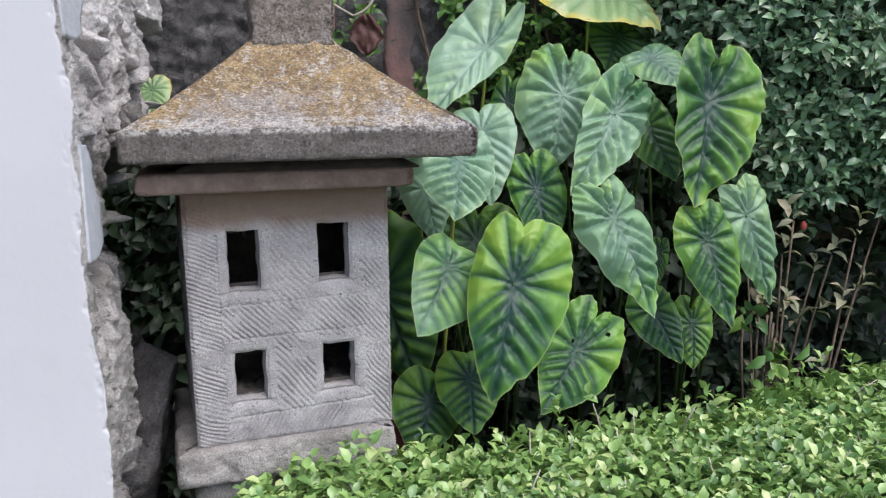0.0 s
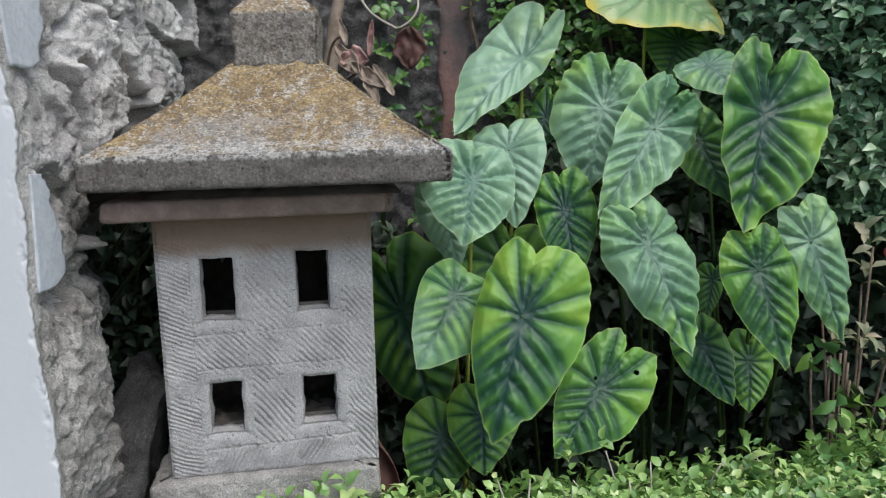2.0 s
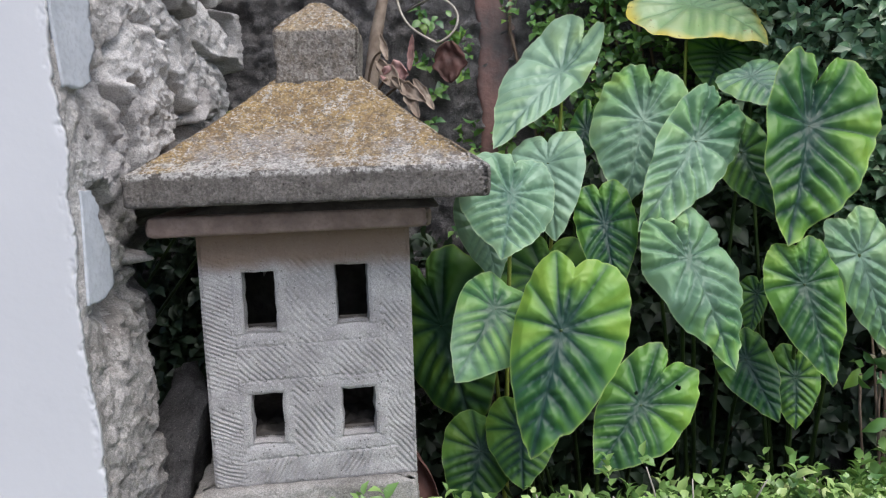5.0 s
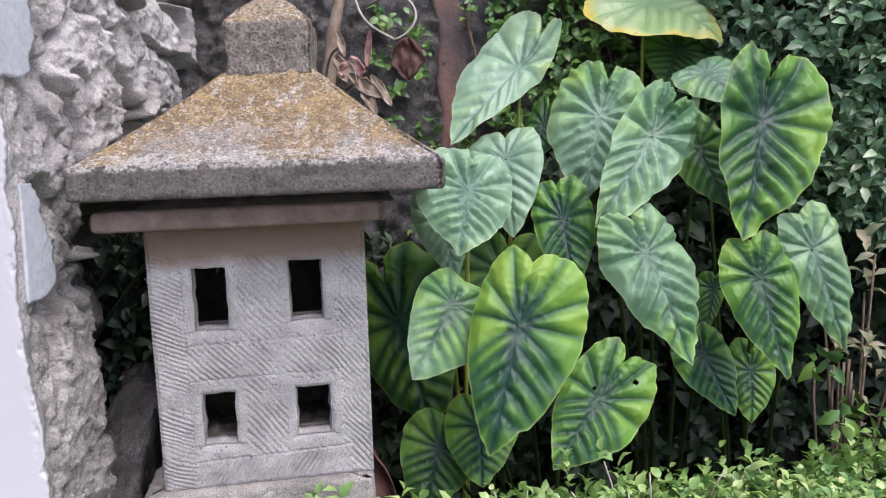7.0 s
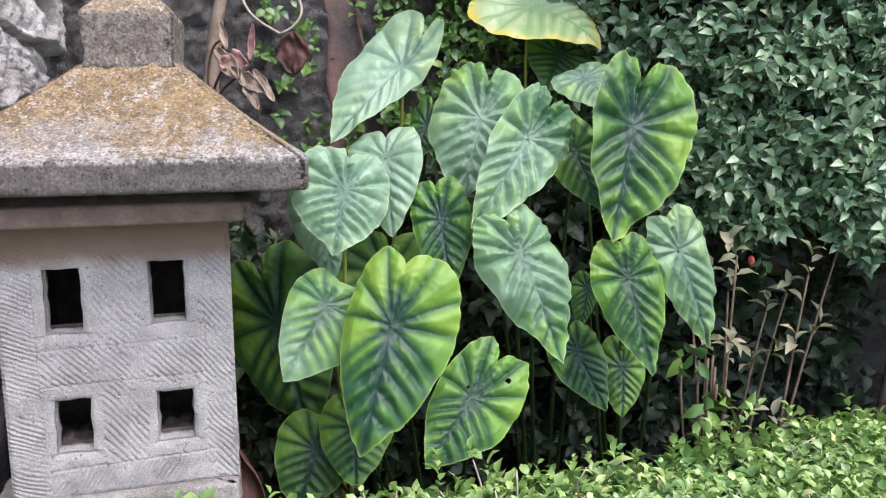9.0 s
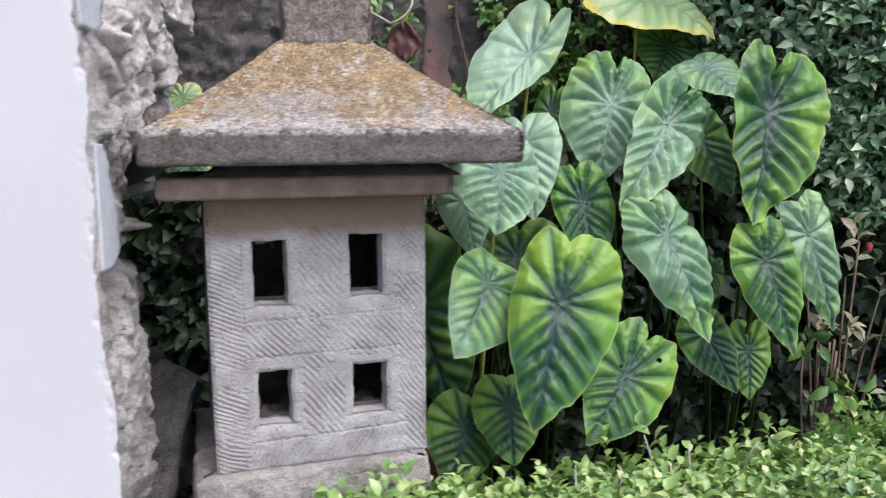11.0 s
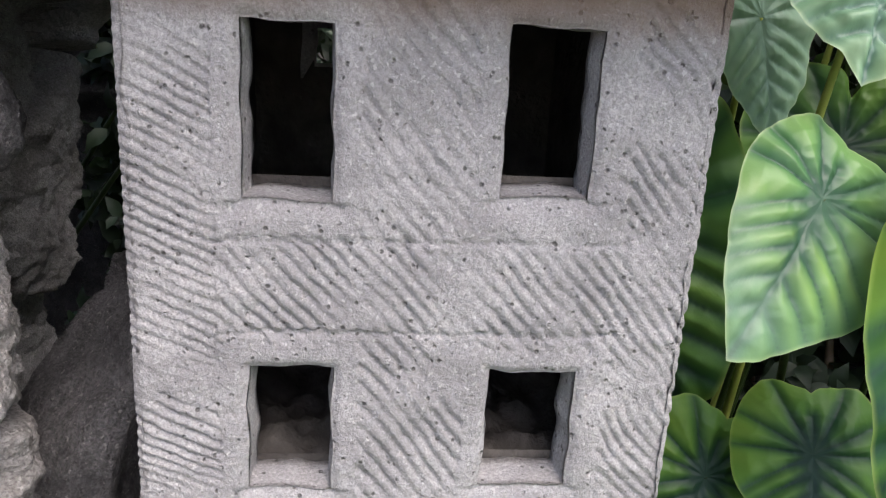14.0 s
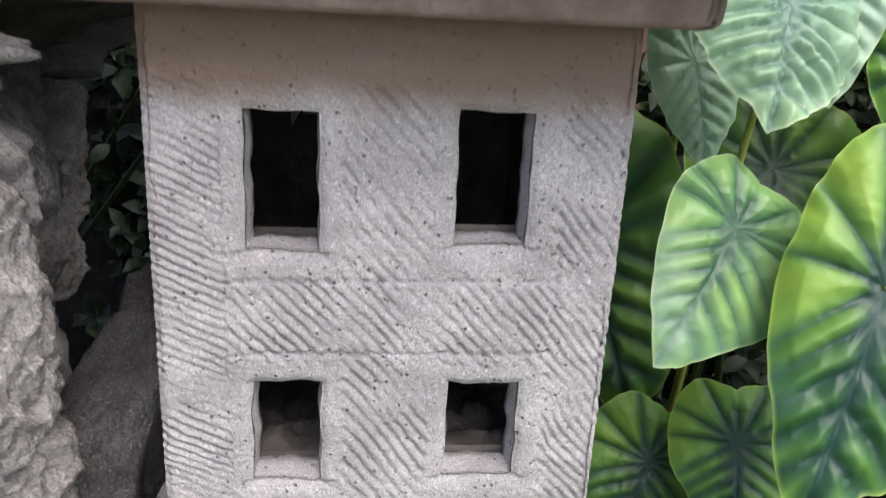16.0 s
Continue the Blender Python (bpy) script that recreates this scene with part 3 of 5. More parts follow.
def back_wall():
    ss = np.concatenate([np.linspace(-2.2, -0.3, 12)[:-1], np.linspace(-0.3, 1.3, 150), np.linspace(1.3, 4.0, 14)[1:]])
    # height above the seen part is added to keep sky light out
    zs = np.concatenate([np.linspace(0, 0.9, 10)[:-1], np.linspace(0.9, 1.9, 95), np.linspace(1.9, 4.2, 12)[1:]])
    co = []
    for z in zs:
        for s in ss:
            h = 0.016 * noise.fractal((s * 30, z * 30, 0), 0.6, 2, 5) + 0.006 * noise.noise((s * 4, z * 4, 3))
            p = BACK + BU * s - BV * h
            co.append((p[0], p[1], z))
    r, c = len(zs), len(ss)
    far = [tuple(np.array(v) + BV * 0.22) for v in co]
    rim = [i for i in range(c)] + [i * c + c - 1 for i in range(1, r)] + [(r - 1) * c + i for i in range(c - 2, -1, -1)] + [i * c for i in range(r - 2, 0, -1)]
    sides = np.array([(rim[i], rim[(i + 1) % len(rim)], rim[(i + 1) % len(rim)] + r * c, rim[i] + r * c)[::-1] for i in range(len(rim))])
    me = mesh_of("wall_back", co + far, np.concatenate([grid_faces(r, c), grid_faces(r, c)[:, ::-1] + r * c, sides]), RENDER)
    wall = tagged(new("wall_back", me), "dark grey rough-cast garden wall behind the plants", "wall", kind="structure")
    # pilaster with faded red paint
    pts = []
    nz, nw = 70, 14
    for i in range(nz):
        z = 4.2 * i / (nz - 1)
        for j in range(nw):
            s = 0.540 + (0.080 + 0.035 * noise.noise((z * 9, 2, 3))) * j / (nw - 1) + 0.014 * noise.noise((z * 11, 7, 3))
            k = 1 - (2 * j / (nw - 1) - 1) ** 10
            p = BACK + BU * s - BV * (0.020 * k - 0.012 + 0.003 * noise.noise((s * 30, z * 30, 1)))
            pts.append((p[0], p[1], z))
    part("pilaster", mesh_of("pilaster", pts, grid_faces(nz, nw), RED), wall, "narrow pilaster with faded red paint")


back_wall()


# ---- stone lantern ----
LU, LV = turned(20.5)
FRONT = np.array([-0.194, 1.016, 0.0])
LANTERN = thing("stone_lantern", (-0.235, 1.13, 0), "grey carved stone garden lantern with a lichen-covered hipped roof", "garden lantern")


def chisel(s, z):
    """Relief of the carved front: hatched bands, plain window margins, ruled lines."""
    plain_zone = 0.0
    for a0, a1, b0, b1 in WINDOWS:
        if a0 - 0.012 < s < a1 + 0.012 and b0 - 0.016 < z < b1 + 0.011:
            plain_zone = 1.0
    if s < -0.093:
        ang, gap, amp = (-24, 0.0052, 1.0)
    elif s > 0.0905:
        ang, gap, amp = (-50, 0.0058, 1.0)
    elif 0.976 < z < 1.0195:
        ang, gap, amp = (-47, 0.0060, 1.0)
    elif z < 0.873:
        ang, gap, amp = (62, 0.0055, 0.9)
    elif -0.03 < s < 0.022:
        ang, gap, amp = (-50, 0.0068, 0.9)
    else:
        ang, gap, amp = (-48, 0.0075, 0.55)
    if z > 1.128:
        amp *= 0.15
    if z < 0.85:
        amp *= 0.6
    amp *= 1 - plain_zone
    a = radians(ang)
    wob = 0.0030 * noise.noise((s * 30, z * 30, 1.0)) + 0.0009 * noise.noise((s * 120, z * 120, 2.0))
    q = (-s * math.sin(a) + z * math.cos(a) + wob) / gap
    tri = abs((q % 1.0) - 0.5) * 2
    fade = min(1.3, max(0.0, 0.74 + 1.3 * noise.noise((s * 30 + 7, z * 30, 3)) + 0.5 * noise.noise((s * 140, z * 140, 13))))
    h = -0.0023 * amp * fade * max(0.0, 1 - tri * 2.0) ** 0.8
    for zl in (1.0205, 0.9755):
        if -0.094 < s < 0.093 and abs(z - zl - 0.012 * (s + 0.0)) < 0.0016:
            h -= 0.0009
    for sl in (-0.0935, 0.0915):
        if abs(s - sl) < 0.0010 and 0.96 < z < 1.11:
            h -= 0.0005
    if -0.09 < s < 0.10 and abs(z - 0.8745 - 0.03 * s) < 0.0014:
        h -= 0.0012
    h += 0.0012 * noise.fractal((s * 60, z * 60, 5), 0.7, 2.1, 4) + 0.002 * noise.noise((s * 11, z * 11, 8))
    return h


WINDOWS = ((-0.0805, -0.0418, 1.0385, 1.1135), (0.0328, 0.0730, 1.0425, 1.1175), (-0.0797, -0.0402, 0.893, 0.9570), (0.0335, 0.0760, 0.896, 0.9575))
LEFT, RIGHT, BOTTOM, TOP = -0.131, 0.1265, 0.838, 1.166


def lines(lo, hi, step, stops):
    stops = sorted(set([lo, hi] + [q for q in stops if lo < q < hi]))
    out = [lo]
    for a, b in zip(stops[:-1], stops[1:]):
        out += list(np.linspace(a, b, max(2, int(round((b - a) / step)) + 1))[1:])
    return np.array(out)


def panel(origin, right, inward, lo, hi, step, windows, relief, taper=0.0):
    """One wall of the lantern as a carved sheet with window openings cut through and deep reveals."""
    ss = lines(lo, hi, step, [q for w in windows for q in w[:2]])
    zs = lines(BOTTOM, TOP, step, [q for w in windows for q in w[2:]])
    r, c = len(zs), len(ss)
    co = np.zeros((r, c, 3))
    for i, z in enumerate(zs):
        for j, s in enumerate(ss):
            h = relief(s, z)
            e = min(s - lo, hi - s, z - BOTTOM, (TOP - z) * 3)
            h -= max(0.0, 0.006 - e) ** 2 * 70
            js, jz = 0.0, 0.0
            for w in windows:
                if w[0] - 0.02 < s < w[1] + 0.02 and w[2] - 0.02 < z < w[3] + 0.02:
                    js, jz = 0.0016 * noise.noise((z * 55, s * 12, 4)), 0.0018 * noise.noise((s * 60, z * 12, 6))
                    dd = max(w[0] - s, s - w[1], w[2] - z, z - w[3])
                    h -= 0.0030 * max(0.0, 1 - abs(dd) / 0.0055) ** 2 if z >= w[2] else 0.0045 * max(0.0, 1 - abs(dd) / 0.013) ** 2
            wide = s * (1 + taper * (z - BOTTOM))
            co[i, j] = origin + right * (wide + js) - inward * h + UP * (z + jz)
    keep = np.ones((r - 1, c - 1), bool)
    sm, zm = (ss[1:] + ss[:-1]) / 2, (zs[1:] + zs[:-1]) / 2
    for w in windows:
        keep &= ~((zm[:, None] > w[2]) & (zm[:, None] < w[3]) & (sm[None, :] > w[0]) & (sm[None, :] < w[1]))
    verts = list(co.reshape(-1, 3))
    faces = list(map(tuple, grid_faces(r, c, keep)))
    for w in windows:
        i0, i1 = int(np.argmin(abs(zs - w[2]))), int(np.argmin(abs(zs - w[3])))
        j0, j1 = int(np.argmin(abs(ss - w[0]))), int(np.argmin(abs(ss - w[1])))
        ring = [(i0, j) for j in range(j0, j1)] + [(i, j1) for i in range(i0, i1)] + [(i1, j) for j in range(j1, j0, -1)] + [(i, j0) for i in range(i1, i0, -1)]
        prev = [i * c + j for i, j in ring]
        for depth in (0.004, 0.009, 0.015, 0.021):
            now = []
            for i, j in ring:
                p = co[i, j].copy()
                f = depth / 0.021
                low = max(0.0, 1 - (zs[i] - w[2]) / 0.012)
                sx = (w[0] + w[1]) / 2 - ss[j]
                p += inward * depth + UP * (0.0025 * f * low) + right * (sx * 0.10 * f)
                p += 0.0012 * np.array(noise.noise_vector(Vector(p) * 90))
                now.append(len(verts))
                verts.append(p)
            for q in range(len(ring)):
                k = (q + 1) % len(ring)
                faces.append((prev[q], now[q], now[k], prev[k]))
            prev = now
        # inner rim so that the wall has body
        now = []
        mid = np.mean([verts[q] for q in prev], axis=0)
        for q in prev:
            now.append(len(verts))
            verts.append(verts[q] + (verts[q] - mid) * 0.9 + inward * 0.001)
        for q in range(len(ring)):
            k = (q + 1) % len(ring)
            faces.append((prev[q], now[q], now[k], prev[k]))
    return verts, faces


def rough_side(s, z):
    q = ((z + s * 0.45) / 0.006) % 1.0
    return -0.001 * max(0.0, 1 - abs(q - 0.5) * 3) + 0.0016 * noise.fractal((s * 40, z * 40, 11), 0.8, 2, 4)


def lantern_body():
    verts, faces = [], []

    def add(v, f):
        n = len(verts)
        verts.extend(v)
        faces.extend(tuple(q + n for q in one) for one in f)

    depth = 0.25
    add(*panel(FRONT, LU, LV, LEFT, RIGHT, 0.00125, WINDOWS, chisel, 0.04))
    add(*panel(FRONT + LU * LEFT + LV * depth, -LV, LU, 0.0, depth, 0.005, (), rough_side))
    add(*panel(FRONT + LU * RIGHT, LV, -LU, 0.0, depth, 0.004, (), rough_side))
    back = tuple((-w[1], -w[0] - 0.014, w[2] + 0.044, w[3] - 0.004) for w in WINDOWS[:1])
    add(*panel(FRONT + LV * depth, -LU, -LV, -RIGHT, -LEFT, 0.005, back, rough_side))
    lid = []
    for i in range(12):
        for j in range(12):
            p = FRONT + LU * (LEFT + 0.004 + (RIGHT - LEFT - 0.008) * j / 11) + LV * (0.004 + (depth - 0.008) * i / 11)
            lid.append((p[0], p[1], TOP - 0.002))
    add(lid, [tuple(q) for q in grid_faces(12, 12)])
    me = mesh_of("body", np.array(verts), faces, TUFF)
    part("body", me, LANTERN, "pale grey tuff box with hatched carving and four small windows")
    # inside, coloured dark for shade: walls with the openings, and a floor of crumbs
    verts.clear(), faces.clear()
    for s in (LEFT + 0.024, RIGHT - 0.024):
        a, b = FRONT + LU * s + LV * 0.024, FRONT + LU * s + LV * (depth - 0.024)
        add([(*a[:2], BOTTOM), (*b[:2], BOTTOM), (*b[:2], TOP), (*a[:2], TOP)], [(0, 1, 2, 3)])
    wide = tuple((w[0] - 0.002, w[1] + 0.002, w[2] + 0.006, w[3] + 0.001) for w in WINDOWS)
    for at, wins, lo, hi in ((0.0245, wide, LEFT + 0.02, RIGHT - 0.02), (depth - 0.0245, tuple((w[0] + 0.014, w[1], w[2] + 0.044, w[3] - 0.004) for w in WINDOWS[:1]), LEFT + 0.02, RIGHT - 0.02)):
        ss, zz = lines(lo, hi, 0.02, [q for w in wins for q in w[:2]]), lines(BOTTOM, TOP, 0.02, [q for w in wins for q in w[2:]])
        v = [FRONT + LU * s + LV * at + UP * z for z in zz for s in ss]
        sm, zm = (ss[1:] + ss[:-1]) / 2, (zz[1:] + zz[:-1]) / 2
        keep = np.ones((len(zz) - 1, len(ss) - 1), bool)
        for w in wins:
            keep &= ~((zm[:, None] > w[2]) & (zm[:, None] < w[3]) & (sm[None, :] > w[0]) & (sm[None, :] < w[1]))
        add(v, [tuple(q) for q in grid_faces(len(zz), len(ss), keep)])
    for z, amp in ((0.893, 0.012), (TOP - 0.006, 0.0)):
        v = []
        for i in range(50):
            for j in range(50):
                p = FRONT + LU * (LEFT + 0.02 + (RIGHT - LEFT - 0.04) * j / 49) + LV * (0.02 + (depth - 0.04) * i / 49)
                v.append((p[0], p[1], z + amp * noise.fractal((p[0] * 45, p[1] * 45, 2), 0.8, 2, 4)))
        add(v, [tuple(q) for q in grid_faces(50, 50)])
    part("inner_lining", mesh_of("inner_lining", np.array(verts), faces, SHADE_STONE), LANTERN, "hollow inside, coloured dark for shade, with loose crumbs")


def square_ring(half, n, corner):
    """Points round a square with rounded corners, n a side."""
    out = []
    for k in range(4):
        a = k * math.pi / 2
        ca, sa = math.cos(a), math.sin(a)
        for i in range(n):
            t = -1 + 2 * i / n
            x, y = half * t, -half
            lim = half - corner
            if abs(x) > lim and corner > 0:
                w = (abs(x) - lim) / corner
                y = -half + corner * (1 - math.sqrt(max(0, 1 - w * w)))
                x = math.copysign(lim + corner * math.sin(w * math.pi / 2) * 0.999, x) if w < 1 else x
            out.append((x * ca - y * sa, x * sa + y * ca))
    return out


def turned_block(name, centre, yaw, profile, n, corner, rough, scale, material, parent, label, attr=None, jag=0.0, long=1.0):
    """A block whose square section follows a profile of (half width, height)."""
    u, v = turned(yaw)
    co, ring_n = [], 4 * n
    tags = {"slope": [], "rise": [], "rim": []}
    for half, z in profile:
        c = min(corner, half * 0.25)
        for x, y in square_ring(half, n, c):
            p = np.array(centre) + u * x * long + v * y
            co.append((p[0], p[1], z))
    co = np.array(co)
    mid = np.array([centre[0], centre[1], (profile[0][1] + profile[-1][1]) / 2])
    d = co - mid
    d /= np.maximum(1e-6, np.linalg.norm(d, axis=1))[:, None]
    k = fbm(co, scale, 5, 0.7) * rough + fbm(co, scale * 4.5, 3, 3.7) * rough * 0.4
    if jag:
        k += -np.abs(fbm(co, scale * 0.6, 3, 9.1)) * jag
    co = co + d * k[:, None]
    q = grid_faces(len(profile), ring_n)
    i = np.arange(len(profile) * ring_n).reshape(len(profile), ring_n)
    wrap = np.stack([i[:-1, -1], i[:-1, 0], i[1:, 0], i[1:, -1]], -1)
    faces = [tuple(f) for f in np.concatenate([q, wrap])]
    faces.append(tuple(i[0][::-1]))
    faces.append(tuple(i[-1]))
    attrs = None
    if attr:
        attrs = {key: [] for key in tags}
        for idx in range(len(profile)):
            vals = attr(idx, *profile[idx])
            for key, val in zip(("slope", "rise", "rim"), vals):
                attrs[key] += [val] * ring_n
    return part(name, mesh_of(name, co, faces, material, True, attrs), parent, label)


def lantern_rest():
    rc = (-0.206, 1.135, 0)
    neck = 0.053
    prof = [(0.02, 1.2015), (0.10, 1.2015), (0.16, 1.2015), (0.19, 1.2015), (0.2, 1.2017), (0.204, 1.2025), (0.2058, 1.2045)]
    prof += [(0.2062 + 0.0006 * q / 8, 1.2045 + 0.031 * q / 8) for q in range(1, 9)]
    prof += [(0.2062, 1.2375), (0.2045, 1.2395), (0.2015, 1.2412)]
    k0 = len(prof)
    for q in range(1, 43):
        f = q / 42
        prof.append((0.2015 + (neck + 0.001 - 0.2015) * f, 1.2412 + (1.3555 - 1.2412) * (f - 0.045 * math.sin(f * math.pi))))
    k1 = len(prof)
    prof += [(neck - 0.002, 1.358), (neck - 0.02, 1.359)]

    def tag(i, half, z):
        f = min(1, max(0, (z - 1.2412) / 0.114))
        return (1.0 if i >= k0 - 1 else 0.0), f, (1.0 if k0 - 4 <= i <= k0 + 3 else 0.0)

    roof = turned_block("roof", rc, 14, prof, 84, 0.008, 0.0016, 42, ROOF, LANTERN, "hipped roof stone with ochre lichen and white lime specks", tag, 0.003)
    # the bed face rises a little towards the back
    u, v = turned(14)
    for q in roof.data.vertices:
        if q.co.z < 1.2065:
            q.co.z += 0.055 * max(0.0, (q.co.x - rc[0]) * v[0] + (q.co.y - rc[1]) * v[1] + 0.19)
    fin = [(0.03, 1.344), (neck + 0.003, 1.345), (neck + 0.001, 1.353), (neck, 1.362)]
    fin += [(neck + 0.002 * q / 10, 1.362 + 0.041 * q / 10) for q in range(1, 11)]
    fin += [(neck + 0.002, 1.406), (neck + 0.0022, 1.410), (neck + 0.001, 1.414), (neck - 0.001, 1.4165)]
    k = len(fin)
    fin += [(0.051 + (0.010 - 0.051) * q / 14, 1.4175 + 0.035 * (q / 14) ** 0.9) for q in range(1, 15)]
    fin += [(0.006, 1.4545), (0.002, 1.4555)]
    turned_block("finial", (-0.206, 1.129, 0), 15, fin, 30, 0.008, 0.0013, 60, ROOF, LANTERN, "square finial with a small pyramid cap", lambda i, h, z: ((0.9 if i >= k - 2 else 0.12), 1.0 if i >= k - 2 else 0.5, 0.3), 0.002)
    tc = FRONT + LU * -0.011 + LV * 0.128
    tray = [(0.02, 1.1640), (0.140, 1.1640), (0.160, 1.1641), (0.1650, 1.1650), (0.1672, 1.1672), (0.1678, 1.1700), (0.1680, 1.1765), (0.1677, 1.1830), (0.1668, 1.1862), (0.1640, 1.1883), (0.158, 1.1890), (0.14, 1.1890), (0.02, 1.1890)]
    turned_block("tray", (tc[0], tc[1], 0), 19, tray, 50, 0.010, 0.0007, 40, TRAY, LANTERN, "smooth brown slab with rounded edges below the roof", None, 0.0012)
    # mortar bed coloured dark so it reads as the shaded gap
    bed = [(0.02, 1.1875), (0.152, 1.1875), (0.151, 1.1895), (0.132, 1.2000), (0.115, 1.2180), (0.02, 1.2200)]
    turned_block("bedding", (-0.214, 1.135, 0), 16, bed, 20, 0.006, 0.001, 40, SHADE_STONE, LANTERN, "dark sloping mortar bed under the roof stone")
    sc = FRONT + LU * -0.013 + LV * 0.126
    slab = [(0.02, 0.790), (0.130, 0.790), (0.139, 0.791), (0.1425, 0.794)]
    slab += [(0.144 - 0.002 * q / 9, 0.794 + 0.039 * q / 9) for q in range(1, 10)]
    slab += [(0.1405, 0.8365), (0.136, 0.8385), (0.128, 0.839), (0.10, 0.839), (0.02, 0.839)]
    turned_block("base_slab", (sc[0], sc[1], 0), 19, slab, 90, 0.010, 0.0028, 38, SLAB, LANTERN, "rough worn grey base stone", None, 0.006)
    ped = [(0.02, -0.05), (0.122, -0.05)] + [(0.122, 0.02 + 0.76 * q / 30) for q in range(31)] + [(0.118, 0.791), (0.02, 0.7915)]
    turned_block("pedestal", (sc[0], sc[1], 0), 19, ped, 24, 0.01, 0.004, 14, SLAB, LANTERN, "square rough stone pedestal", None, 0.006)


lantern_body()
lantern_rest()


# ---- elephant-ear plants ----
def outline(n, sinus=0.64):
    """Half of the blade's edge, tip to sinus, in units of half width and of tip and lobe length."""
    pts = []
    for s in np.linspace(0, 1, 60):
        pts.append((math.sin(math.pi / 2 * s ** 0.94), 1 - s))
    pts += [(1.0, -0.12), (0.985, -0.3), (0.94, -0.5), (0.86, -0.69), (0.74, -0.86), (0.6, -0.965), (0.46, -1.0), (0.33, -0.99), (0.22, -0.955)]
    pts += [(0.13, -0.955 + 0.065 * (0.955 - sinus) / 0.315), (0.065, -0.955 + 0.155 * (0.955 - sinus) / 0.315), (0.02, -0.955 + 0.265 * (0.955 - sinus) / 0.315), (0.0, -sinus)]
    pts = np.array(pts)
    d = np.concatenate([[0], np.cumsum(np.linalg.norm(np.diff(pts, axis=0), axis=1))])
    w = np.linspace(0, d[-1], n)
    return np.stack([np.interp(w, d, pts[:, 0]), np.interp(w, d, pts[:, 1])], 1)


def vein_lines():
    """Sample points on the veins of a half blade, with how strong each vein is."""
    out = []
    for y in np.linspace(-0.0, 1, 60):
        out.append((0, y, 1.0))
    for k, y0 in enumerate((0.02, 0.15, 0.31, 0.48, 0.66)):
        for s in np.linspace(0, 1, 40):
            out.append((s, y0 + (0.30 - 0.05 * (k == 0)) * s + 0.16 * s * s, 0.85 - 0.3 * s))
    for tx, ty, bend in ((0.46, -0.95, 0.06), (0.93, -0.52, 0.1), (1.0, -0.02, 0.06)):
        for s in np.linspace(0, 1, 40):
            out.append((tx * s + bend * math.sin(math.pi * s) * 0.4, ty * s - bend * math.sin(math.pi * s) * 0.3, 0.85 - 0.3 * s))
    for y in np.linspace(-0.52, 0, 20):
        out.append((0, y, 0.5))
    return np.array(out)


VEINS = vein_lines()


